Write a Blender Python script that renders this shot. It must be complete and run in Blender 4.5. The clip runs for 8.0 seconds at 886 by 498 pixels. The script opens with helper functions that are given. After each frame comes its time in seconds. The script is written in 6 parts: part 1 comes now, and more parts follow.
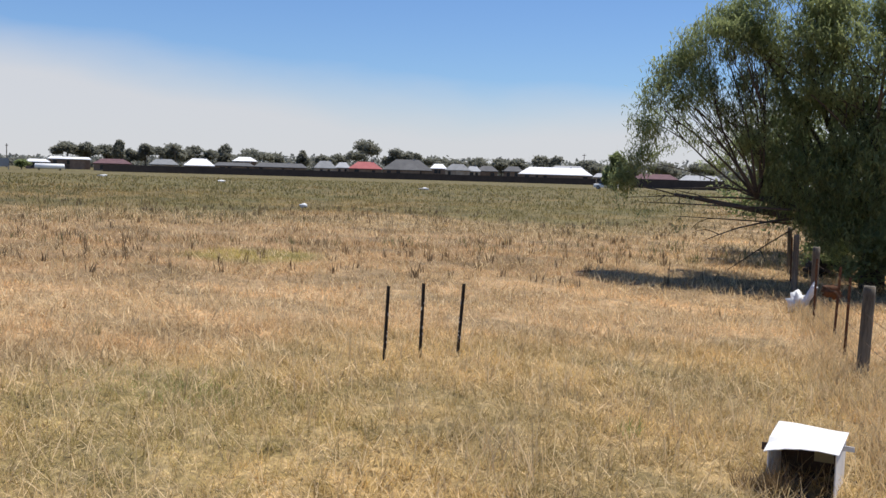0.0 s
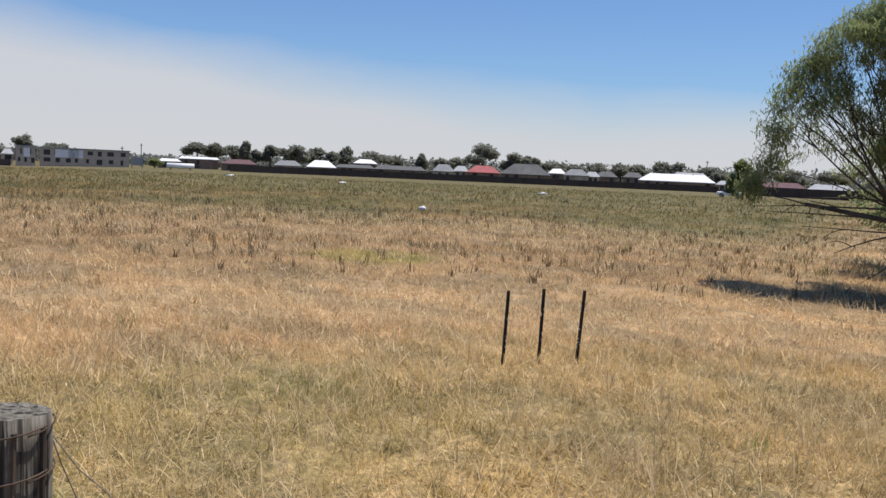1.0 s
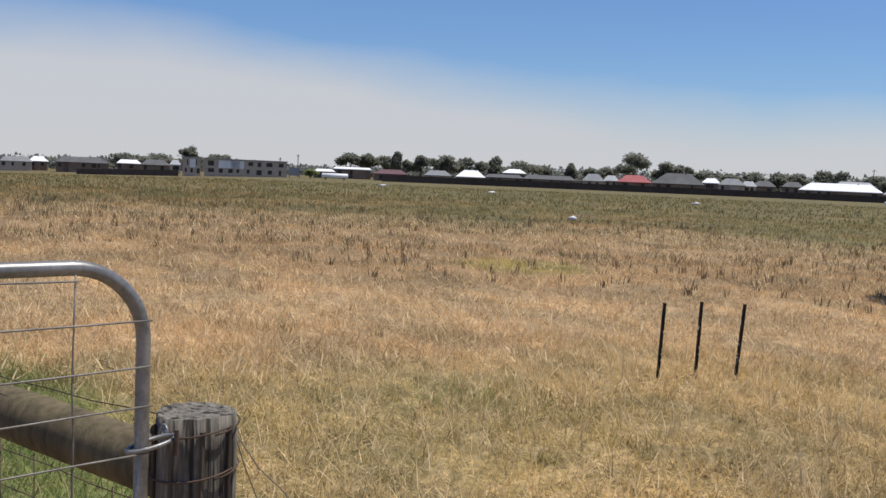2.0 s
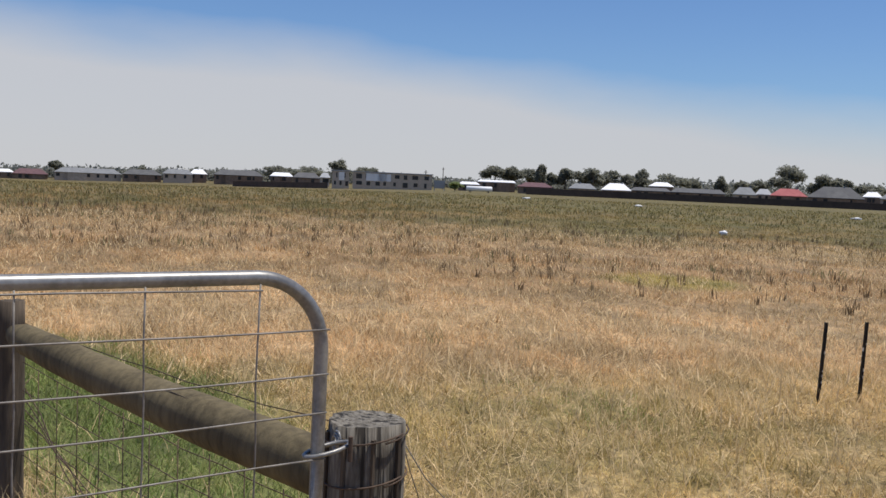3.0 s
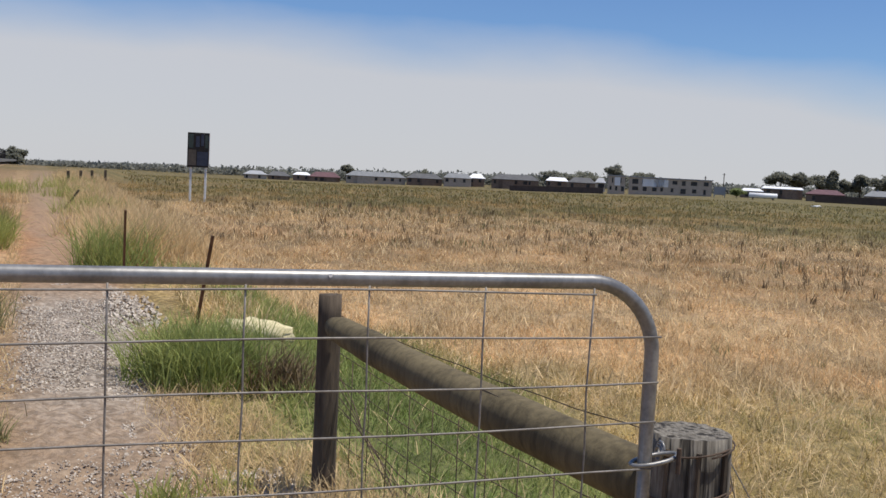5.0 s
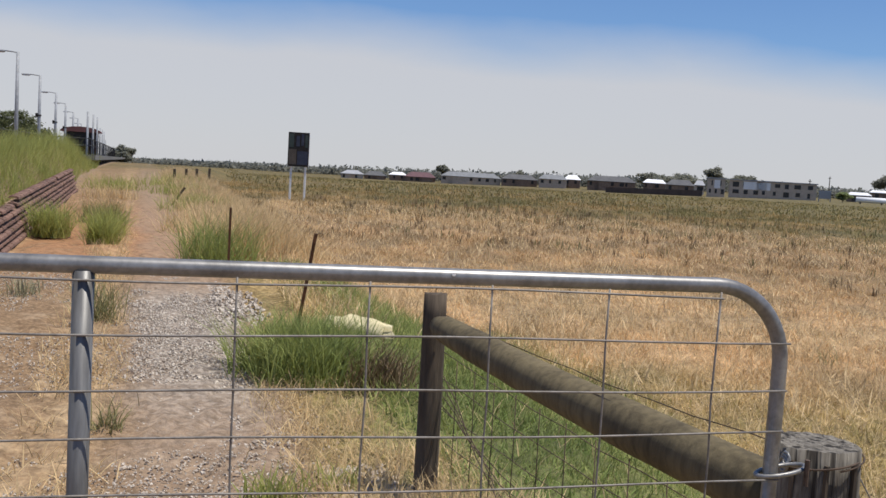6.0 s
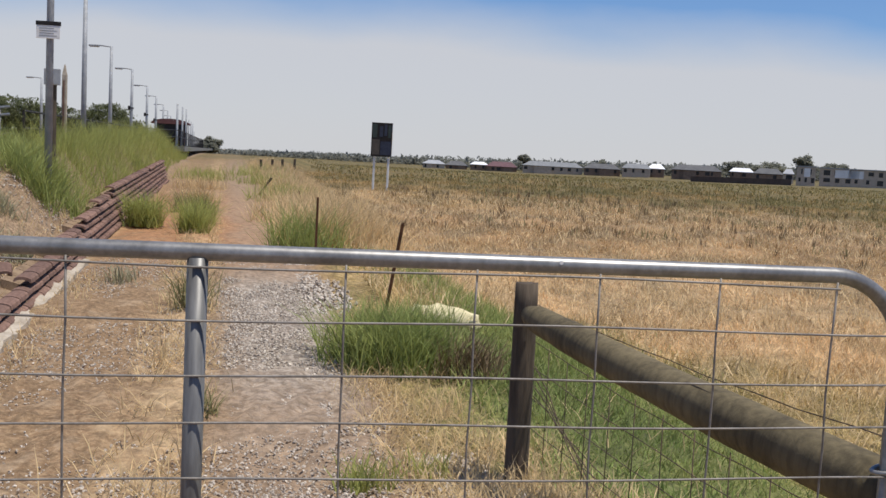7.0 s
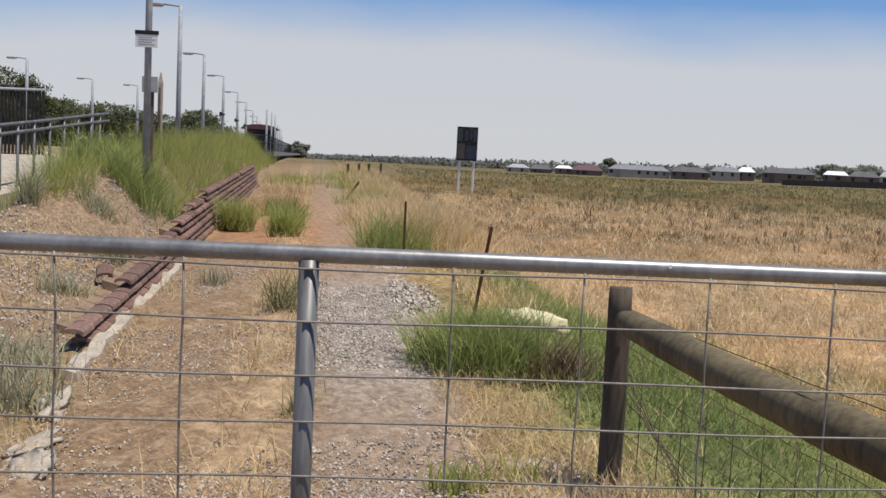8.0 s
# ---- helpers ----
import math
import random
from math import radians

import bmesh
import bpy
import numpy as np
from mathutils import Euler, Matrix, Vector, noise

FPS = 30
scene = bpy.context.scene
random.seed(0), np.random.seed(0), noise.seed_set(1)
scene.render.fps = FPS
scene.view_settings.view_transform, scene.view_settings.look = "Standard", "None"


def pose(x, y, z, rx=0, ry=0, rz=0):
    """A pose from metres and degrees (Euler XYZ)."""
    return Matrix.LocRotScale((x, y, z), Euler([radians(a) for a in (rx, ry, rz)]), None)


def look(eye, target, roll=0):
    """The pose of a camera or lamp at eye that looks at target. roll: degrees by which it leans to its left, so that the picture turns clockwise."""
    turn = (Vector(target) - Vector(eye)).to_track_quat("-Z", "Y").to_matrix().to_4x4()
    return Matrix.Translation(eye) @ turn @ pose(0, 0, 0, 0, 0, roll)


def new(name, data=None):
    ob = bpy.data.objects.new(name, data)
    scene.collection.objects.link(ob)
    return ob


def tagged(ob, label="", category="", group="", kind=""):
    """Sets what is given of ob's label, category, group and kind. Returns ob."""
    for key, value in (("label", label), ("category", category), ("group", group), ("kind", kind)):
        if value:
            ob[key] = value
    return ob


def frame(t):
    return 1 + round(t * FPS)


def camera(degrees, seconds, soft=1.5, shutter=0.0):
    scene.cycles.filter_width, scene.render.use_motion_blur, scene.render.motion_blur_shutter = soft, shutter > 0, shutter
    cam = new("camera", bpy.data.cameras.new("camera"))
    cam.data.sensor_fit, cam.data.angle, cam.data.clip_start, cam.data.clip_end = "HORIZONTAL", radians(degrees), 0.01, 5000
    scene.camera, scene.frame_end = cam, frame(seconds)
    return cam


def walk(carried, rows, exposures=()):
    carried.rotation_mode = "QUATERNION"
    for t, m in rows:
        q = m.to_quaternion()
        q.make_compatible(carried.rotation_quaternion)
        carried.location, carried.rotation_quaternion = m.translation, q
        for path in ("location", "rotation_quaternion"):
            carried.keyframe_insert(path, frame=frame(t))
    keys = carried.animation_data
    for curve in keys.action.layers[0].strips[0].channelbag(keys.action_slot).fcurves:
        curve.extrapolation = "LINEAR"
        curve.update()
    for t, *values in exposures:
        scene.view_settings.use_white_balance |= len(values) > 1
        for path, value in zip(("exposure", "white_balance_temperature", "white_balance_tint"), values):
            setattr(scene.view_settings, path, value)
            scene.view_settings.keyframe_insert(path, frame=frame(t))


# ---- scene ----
cam = camera(48.1, 8.0, soft=1.5)
PATH = [
    (0, (0.044, -0.103, 1.447), (-5.646, 8.083, 0.660), 1.73),
    (0.5, (0.009, -0.118, 1.448), (-6.084, 7.772, 0.662), 2.47),
    (1, (-0.020, -0.139, 1.449), (-6.627, 7.325, 0.660), 2.56),
    (1.5, (-0.047, -0.165, 1.449), (-7.185, 6.794, 0.670), 2.56),
    (3, (-0.116, -0.261, 1.448), (-8.611, 4.970, 0.757), 2.55),
    (3.5, (-0.138, -0.296, 1.447), (-8.963, 4.359, 0.773), 2.93),
    (4, (-0.159, -0.331, 1.444), (-9.318, 3.622, 0.737), 2.73),
    (4.5, (-0.180, -0.365, 1.441), (-9.581, 2.961, 0.695), 2.34),
    (5, (-0.200, -0.399, 1.437), (-9.788, 2.336, 0.664), 2.96),
    (6.5, (-0.248, -0.494, 1.424), (-10.107, 0.931, 0.540), 3.26),
    (7, (-0.256, -0.522, 1.420), (-10.158, 0.492, 0.453), 3.12),
    (7.5, (-0.258, -0.549, 1.418), (-10.197, 0.026, 0.477), 3.00),
    (8, (-0.251, -0.576, 1.416), (-10.202, -0.405, 0.445), 2.89),
]
SKY_STRENGTH, SUN_STRENGTH = 0.10, 4.9
SKY_BANK = 0.058
SKY_TINT = (0.69, 0.84, 1.09, 1.0)
SMOKE = (6.28, 6.32, 6.62, 1.0)
walk(cam, [(t, look(eye, target, roll)) for t, eye, target, roll in PATH], [(0, 0.10), (1.5, -0.03), (3, -0.12), (5, -0.08), (6.5, -0.04), (8, -0.03)])

# ---- light ----
SUN_EL, SUN_AZ = 70.0, 62.0          # elevation, and the compass of the sun counted from +x towards +y
world = bpy.data.worlds.new("sky")
scene.world = world
world.use_nodes = True
wt = world.node_tree
wt.nodes.clear()


def wn(kind, **kw):
    n = wt.nodes.new(kind)
    for k, v in kw.items():
        n.inputs[k].default_value = v
    return n


def wmath(op, a, b=None, c=None, clamp=False):
    n = wt.nodes.new("ShaderNodeMath")
    n.operation, n.use_clamp = op, clamp
    for i, v in enumerate((a, b, c)):
        if v is None:
            continue
        if isinstance(v, (int, float)):
            n.inputs[i].default_value = v
        else:
            wt.links.new(v, n.inputs[i])
    return n.outputs[0]


sky = wt.nodes.new("ShaderNodeTexSky")
sky.sky_type, sky.sun_disc = "NISHITA", False
sky.sun_elevation, sky.sun_rotation = radians(SUN_EL), radians(90 - SUN_AZ)
sky.air_density, sky.dust_density, sky.ozone_density = 1.0, 0.1, 3.5
coord = wt.nodes.new("ShaderNodeTexCoord")
sep = wt.nodes.new("ShaderNodeSeparateXYZ")
wt.links.new(coord.outputs["Generated"], sep.inputs[0])
# a bank of pale bushfire smoke low over the plain, thicker towards -x
cloud = wt.nodes.new("ShaderNodeTexNoise")
cloud.inputs["Scale"].default_value, cloud.inputs["Detail"].default_value = 3.0, 5.0
mapping = wt.nodes.new("ShaderNodeMapping")
mapping.inputs["Scale"].default_value = (1.0, 1.0, 3.0)
wt.links.new(coord.outputs["Generated"], mapping.inputs[0])
wt.links.new(mapping.outputs[0], cloud.inputs["Vector"])
wobble = wmath("MULTIPLY_ADD", cloud.outputs[0], 0.07, -0.035)
side = wmath("MULTIPLY_ADD", sep.outputs[0], -1.0, -0.55)
side = wmath("MAXIMUM", side, 0.0)
top = wmath("MULTIPLY_ADD", side, 0.16, SKY_BANK)
top = wmath("ADD", top, wobble)
low = wmath("SUBTRACT", top, sep.outputs[2])
bank = wmath("MULTIPLY_ADD", low, 17.0, 0.45, clamp=True)
bank = wmath("SMOOTH_MIN", bank, 1.0, 0.25)
mixc = wt.nodes.new("ShaderNodeMix")
mixc.data_type = "RGBA"
wt.links.new(wmath("MULTIPLY", bank, 0.93), mixc.inputs[0])
tint = wt.nodes.new("ShaderNodeMix")
tint.data_type, tint.blend_type = "RGBA", "MULTIPLY"
tint.inputs[0].default_value = 1.0
wt.links.new(sky.outputs[0], tint.inputs[6])
tint.inputs[7].default_value = SKY_TINT
wt.links.new(tint.outputs[2], mixc.inputs[6])
mixc.inputs[7].default_value = SMOKE
back = wn("ShaderNodeBackground", Strength=SKY_STRENGTH)
wt.links.new(mixc.outputs[2], back.inputs[0])
wout = wt.nodes.new("ShaderNodeOutputWorld")
wt.links.new(back.outputs[0], wout.inputs[0])

sun_data = bpy.data.lights.new("sun", "SUN")
sun_data.energy, sun_data.angle, sun_data.color = SUN_STRENGTH, radians(0.5), (1.0, 0.95, 0.87)
sun_ob = new("sun", sun_data)
sun_dir = Vector((math.cos(radians(SUN_EL)) * math.cos(radians(SUN_AZ)), math.cos(radians(SUN_EL)) * math.sin(radians(SUN_AZ)), math.sin(radians(SUN_EL))))
sun_ob.matrix_world = look(sun_dir * 50, (0, 0, 0))


# ---- materials ----
class Nodes:
    """A short hand for building a node material."""

    def __init__(self, name):
        self.mat = bpy.data.materials.new(name)
        self.mat.use_nodes = True
        self.t = self.mat.node_tree
        self.bsdf = self.t.nodes["Principled BSDF"]

    def put(self, value, socket):
        if isinstance(value, (int, float, tuple)):
            socket.default_value = value
        else:
            self.t.links.new(value, socket)

    def noise(self, vec, scale, detail=4.0, rough=0.55):
        n = self.t.nodes.new("ShaderNodeTexNoise")
        self.t.links.new(vec, n.inputs["Vector"])
        n.inputs["Scale"].default_value, n.inputs["Detail"].default_value, n.inputs["Roughness"].default_value = scale, detail, rough
        return n.outputs[0]

    def math(self, op, a, b=0.0, c=0.0, clamp=False):
        n = self.t.nodes.new("ShaderNodeMath")
        n.operation, n.use_clamp = op, clamp
        for i, v in enumerate((a, b, c)):
            self.put(v, n.inputs[i])
        return n.outputs[0]

    def span(self, v, lo, hi):
        n = self.t.nodes.new("ShaderNodeMapRange")
        n.interpolation_type = "SMOOTHSTEP"
        self.put(v, n.inputs[0])
        n.inputs[1].default_value, n.inputs[2].default_value = lo, hi
        return n.outputs[0]

    def mix(self, f, a, b, mode="MIX"):
        n = self.t.nodes.new("ShaderNodeMix")
        n.data_type, n.blend_type = "RGBA", mode
        self.put(f, n.inputs[0])
        for v, s in ((a, n.inputs[6]), (b, n.inputs[7])):
            self.put((*v, 1.0) if isinstance(v, tuple) and len(v) == 3 else v, s)
        return n.outputs[2]

    def stretch(self, vec, scale):
        n = self.t.nodes.new("ShaderNodeMapping")
        n.inputs["Scale"].default_value = scale
        self.t.links.new(vec, n.inputs[0])
        return n.outputs[0]

    def bump(self, height, strength, distance):
        n = self.t.nodes.new("ShaderNodeBump")
        n.inputs["Strength"].default_value, n.inputs["Distance"].default_value = strength, distance
        self.t.links.new(height, n.inputs["Height"])
        self.t.links.new(n.outputs[0], self.bsdf.inputs["Normal"])

    def place(self):
        return self.t.nodes.new("ShaderNodeNewGeometry").outputs["Position"]

    def local(self):
        return self.t.nodes.new("ShaderNodeTexCoord").outputs["Object"]

    def island(self):
        return self.t.nodes.new("ShaderNodeNewGeometry").outputs["Random Per Island"]

    def own(self):
        return self.t.nodes.new("ShaderNodeObjectInfo").outputs["Random"]

    def finish(self, color, rough=0.8, metal=0.0):
        self.put(color if not (isinstance(color, tuple) and len(color) == 3) else (*color, 1.0), self.bsdf.inputs["Base Color"])
        self.put(rough, self.bsdf.inputs["Roughness"])
        self.put(metal, self.bsdf.inputs["Metallic"])
        self.bsdf.inputs["Specular IOR Level"].default_value = 0.3
        return self.mat


def plain(name, a, b, scale=6.0, fine=40.0, rough=0.8, metal=0.0, bump=0.2, depth=0.004, stretch=(1, 1, 1), vary=0.0):
    """Two tones mixed by coarse and fine noise, with relief."""
    n = Nodes(name)
    v = n.stretch(n.local(), stretch)
    big, small = n.noise(v, scale), n.noise(v, fine, 6.0, 0.65)
    f = n.math("ADD", n.math("MULTIPLY", big, 0.6), n.math("MULTIPLY", small, 0.5))
    f = n.span(f, 0.32, 0.78)
    col = n.mix(f, a, b)
    if vary:
        col = n.mix(1.0, col, n.mix(n.own(), (1 - vary,) * 3, (1 + vary,) * 3), "MULTIPLY")
    n.bump(small, bump, depth)
    return n.finish(col, rough, metal)


def field_color(n, p):
    """The colours of the paddock by place: olive near the road, straw and rust further out, green weeds far off."""
    sx = n.t.nodes.new("ShaderNodeSeparateXYZ")
    n.t.links.new(p, sx.inputs[0])
    x, y = sx.outputs[0], sx.outputs[1]
    r = n.math("SQRT", n.math("ADD", n.math("MULTIPLY", x, x), n.math("MULTIPLY", y, y)))
    big = n.noise(n.stretch(p, (1, 1, 0)), 0.055, 4.0, 0.6)
    mid = n.noise(n.stretch(p, (1, 1, 0)), 0.35, 4.0, 0.6)
    fine = n.noise(n.stretch(p, (1, 1, 0)), 2.6, 5.0, 0.65)
    rn = n.math("ADD", r, n.math("MULTIPLY_ADD", big, 16.0, -8.0))
    rn = n.math("ADD", rn, n.math("MULTIPLY_ADD", mid, 5.0, -2.5))
    olive = n.mix(n.span(fine, 0.35, 0.68), OLIVE_A, OLIVE_B)
    straw = n.mix(n.span(fine, 0.33, 0.66), STRAW_A, STRAW_B)
    rust = n.mix(n.span(mid, 0.35, 0.65), RUST_A, RUST_B)
    weeds = n.mix(n.span(n.noise(n.stretch(p, (1, 1, 0)), 0.16, 5.0, 0.6), 0.38, 0.62), WEED_A, WEED_B)
    c = n.mix(n.span(rn, 13.5, 17.5), olive, straw)
    c = n.mix(n.math("MULTIPLY", n.span(rn, 21.0, 29.0), 0.85), c, rust)
    c = n.mix(n.math("MULTIPLY", n.span(rn, 36.0, 62.0), 0.9), c, weeds)
    # a greener sweep of low weeds towards the houses
    sweep = n.span(n.math("MULTIPLY_ADD", x, 0.5, y), -8.0, 26.0)
    c = n.mix(n.math("MULTIPLY", n.math("MULTIPLY", sweep, n.span(rn, 34.0, 56.0)), n.math("MULTIPLY", n.span(big, 0.30, 0.62), 0.62)), c, n.mix(mid, (0.15, 0.145, 0.055), (0.25, 0.215, 0.088)))
    c = n.mix(n.math("MULTIPLY", n.span(rn, 60.0, 115.0), 0.5), c, (0.195, 0.168, 0.07))
    # the driven strip along the roadside fence stays straw
    strip = n.math("MULTIPLY", n.span(n.math("ADD", x, n.math("MULTIPLY", y, 0.30)), -9.0, 0.0), n.span(rn, 20.0, 30.0))
    c = n.mix(n.math("MULTIPLY", strip, 0.8), c, n.mix(n.span(mid, 0.4, 0.6), STRAW_B, RUST_A))
    # wheel lines and mown bands
    band = n.noise(n.stretch(p, (0.05, 0.33, 0)), 1.0, 3.0)
    c = n.mix(n.math("MULTIPLY", n.math("MULTIPLY", n.span(band, 0.52, 0.66), n.math("SUBTRACT", 1.0, n.span(rn, 45.0, 80.0))), 0.3), c, STRAW_B)
    # a green flush in the drain behind the brace, and paler patches of it along the bank
    dx, dy = n.math("ADD", x, 9.0), n.math("ADD", n.math("MULTIPLY_ADD", x, 0.09, y), -1.15)
    g = n.math("ADD", n.math("MULTIPLY", n.math("MULTIPLY", dx, dx), 0.026), n.math("MULTIPLY", n.math("MULTIPLY", dy, dy), 0.26))
    g = n.math("ADD", g, n.math("MULTIPLY_ADD", mid, 1.5, -0.75))
    c = n.mix(n.math("MULTIPLY", n.math("SUBTRACT", 1.0, n.span(g, 0.35, 1.45)), 0.85), c, n.mix(fine, LUSH_A, LUSH_B))
    dx, dy = n.math("ADD", x, 8.5), n.math("ADD", y, -6.5)
    g = n.math("ADD", n.math("MULTIPLY", n.math("MULTIPLY", dx, dx), 0.12), n.math("MULTIPLY", n.math("MULTIPLY", dy, dy), 0.10))
    g = n.math("ADD", g, n.math("MULTIPLY_ADD", fine, 3.0, -1.5))
    c = n.mix(n.math("MULTIPLY", n.math("SUBTRACT", 1.0, n.span(g, 0.1, 1.2)), 0.16), c, LUSH_B)
    # one yellow-green patch of low herb out in the stubble
    dx, dy = n.math("ADD", x, 20.6), n.math("ADD", y, -20.1)
    g = n.math("ADD", n.math("MULTIPLY", n.math("MULTIPLY", dx, dx), 0.22), n.math("MULTIPLY", n.math("MULTIPLY", dy, dy), 0.22))
    c = n.mix(n.math("MULTIPLY", n.math("SUBTRACT", 1.0, n.span(g, 0.3, 1.3)), 0.75), c, (0.38, 0.31, 0.085))
    # paler swathes of cut straw and duller trodden patches
    swath = n.noise(n.stretch(p, (0.30, 0.55, 0)), 1.0, 5.0, 0.65)
    c = n.mix(1.0, c, n.mix(n.span(swath, 0.36, 0.64), (0.74, 0.78, 0.80), (1.25, 1.21, 1.17)), "MULTIPLY")
    return c, x, y, fine, mid


OLIVE_A, OLIVE_B = (0.335, 0.238, 0.092), (0.56, 0.410, 0.198)
STRAW_A, STRAW_B = (0.37, 0.235, 0.11), (0.62, 0.435, 0.24)
RUST_A, RUST_B = (0.275, 0.176, 0.082), (0.405, 0.268, 0.138)
WEED_A, WEED_B = (0.15, 0.13, 0.048), (0.28, 0.19, 0.075)
LUSH_A, LUSH_B = (0.095, 0.135, 0.034), (0.21, 0.245, 0.078)


def ground_material():
    n = Nodes("paddock_ground")
    p = n.place()
    c, x, y, fine, mid = field_color(n, p)
    # dark soil and litter showing between the stalks
    litter = n.noise(n.stretch(p, (1, 1, 0)), 17.0, 6.0, 0.75)
    c = n.mix(1.0, c, n.mix(n.span(litter, 0.34, 0.68), (0.46, 0.455, 0.465), (1.2, 1.18, 1.17)), "MULTIPLY")
    # the track bed: bare earth with blue-grey ballast along the wheel way
    yw = n.math("MULTIPLY_ADD", x, 0.118, -2.46)
    u = n.math("SUBTRACT", y, yw)
    wob = n.math("MULTIPLY_ADD", mid, 0.9, -0.45)
    u = n.math("ADD", u, wob)
    bed = n.math("MULTIPLY", n.span(u, -0.3, 0.2), n.math("SUBTRACT", 1.0, n.span(u, 3.1, 3.6)))
    grit = n.noise(p, 26.0, 5.0, 0.7)
    earth = n.mix(n.span(grit, 0.35, 0.7), (0.22, 0.135, 0.072), (0.39, 0.265, 0.15))
    earth = n.mix(n.math("MULTIPLY", n.span(fine, 0.5, 0.66), 0.7), earth, (0.43, 0.31, 0.195))
    earth = n.mix(n.math("MULTIPLY", n.math("MULTIPLY", n.span(x, -38.0, -22.0), n.math("SUBTRACT", 1.0, n.span(x, -20.0, -13.0))), n.math("MULTIPLY", n.span(fine, 0.30, 0.55), 0.8)), earth, (0.42, 0.205, 0.095))
    stone = n.t.nodes.new("ShaderNodeTexVoronoi")
    stone.inputs["Scale"].default_value = 24.0
    n.t.links.new(p, stone.inputs["Vector"])
    grey = n.mix(n.span(stone.outputs["Color"], 0.2, 0.8), (0.26, 0.235, 0.205), (0.55, 0.505, 0.445))
    way = n.math("MULTIPLY", n.span(u, 1.75, 2.4), n.math("SUBTRACT", 1.0, n.span(u, 2.9, 3.4)))
    near = n.math("MULTIPLY", n.span(x, -15.5, -13.0), n.math("SUBTRACT", 1.0, n.math("MULTIPLY", n.span(n.math("ADD", x, wob), -9.5, -6.0), 0.85)))
    earth = n.mix(n.math("MULTIPLY", way, n.math("MULTIPLY_ADD", near, 0.48, 0.12)), earth, grey)
    earth = n.mix(n.math("MULTIPLY", way, n.math("MULTIPLY", n.math("SUBTRACT", 1.0, near), 0.6)), earth, (0.36, 0.25, 0.165))
    # the middle strip between the wheel ways keeps its dead grass, and far along grass closes over the whole bed
    ridge_ = n.math("MULTIPLY", n.span(u, 1.15, 1.4), n.math("SUBTRACT", 1.0, n.span(u, 1.75, 2.0)))
    earth = n.mix(n.math("MULTIPLY", ridge_, n.math("MULTIPLY", n.span(fine, 0.35, 0.62), 0.45)), earth, STRAW_B)
    bed = n.math("MULTIPLY", bed, n.math("MULTIPLY_ADD", n.math("SUBTRACT", 1.0, n.span(x, -75.0, -48.0)), -0.75, 1.0))
    c = n.mix(bed, c, earth)
    # the bank of the station: pinkish rubble
    bank = n.math("SUBTRACT", 1.0, n.span(u, -0.5, 0.1))
    c = n.mix(bank, c, n.mix(n.span(grit, 0.35, 0.66), (0.21, 0.135, 0.08), (0.40, 0.285, 0.18)))
    spot = n.noise(p, 9.0, 6.0, 0.75)
    c = n.mix(1.0, c, n.mix(n.span(spot, 0.3, 0.7), (0.55, 0.55, 0.55), (1.14, 1.14, 1.14)), "MULTIPLY")
    n.bump(n.math("ADD", fine, n.math("MULTIPLY", grit, 0.5)), 0.7, 0.05)
    return n.finish(c, 0.95)


def blade_material(name, a=None, b=None, glow=0.25):
    """Dry or green blades; with no colours given they take the paddock's own."""
    n = Nodes(name)
    if a is None:
        c, _, _, _, _ = field_color(n, n.place())
    else:
        c = n.mix(n.noise(n.place(), 1.3), a, b)
    c = n.mix(1.0, c, n.mix(n.island(), (0.86, 0.88, 0.9), (1.5, 1.53, 1.55)), "MULTIPLY")
    n.finish(c, 0.75)
    thin = n.t.nodes.new("ShaderNodeBsdfTranslucent")
    n.t.links.new(c, thin.inputs[0])
    m = n.t.nodes.new("ShaderNodeMixShader")
    m.inputs[0].default_value = glow
    n.t.links.new(n.bsdf.outputs[0], m.inputs[1])
    n.t.links.new(thin.outputs[0], m.inputs[2])
    n.t.links.new(m.outputs[0], n.t.nodes["Material Output"].inputs[0])
    return n.mat


GROUND = ground_material()
DRY = blade_material("paddock_blades", glow=0.36)
STALK = blade_material("dark_weed_stalks", (0.12, 0.088, 0.05), (0.26, 0.175, 0.095), 0.2)
STALK_GREEN = blade_material("green_weed_stalks", (0.14, 0.14, 0.06), (0.28, 0.24, 0.11), 0.35)
LUSH = blade_material("lush_green_blades", (0.11, 0.16, 0.038), (0.255, 0.295, 0.09), 0.35)
RUSH = blade_material("rush_blades", (0.15, 0.20, 0.05), (0.34, 0.345, 0.12), 0.4)
FENNEL = blade_material("bank_green_blades", (0.20, 0.235, 0.055), (0.42, 0.40, 0.135), 0.5)
SALTBUSH = blade_material("saltbush_leaves", (0.20, 0.185, 0.10), (0.42, 0.385, 0.25), 0.3)
LEAF_STATION = blade_material("station_tree_leaves", (0.055, 0.065, 0.028), (0.15, 0.155, 0.07), 0.35)
# skyline leaves: distance haze painted in as a paler, greyer leaf colour
LEAF_WOODS_HAZED = blade_material("hazed_horizon_leaves", (0.145, 0.146, 0.125), (0.235, 0.23, 0.19), 0.5)
STRAW = blade_material("straw_blades", (0.42, 0.30, 0.152), (0.66, 0.495, 0.28), 0.4)
STRAW_PALE = blade_material("bleached_straw", (0.48, 0.345, 0.185), (0.72, 0.55, 0.325), 0.3)
LEAF = blade_material("gum_leaves", (0.155, 0.18, 0.088), (0.32, 0.355, 0.15), 0.6)
# far crowns: leaf colour lightened and greyed to stand in for hazy air
LEAF_HAZED = blade_material("hazed_distant_leaves", (0.165, 0.165, 0.132), (0.29, 0.28, 0.215), 0.5)
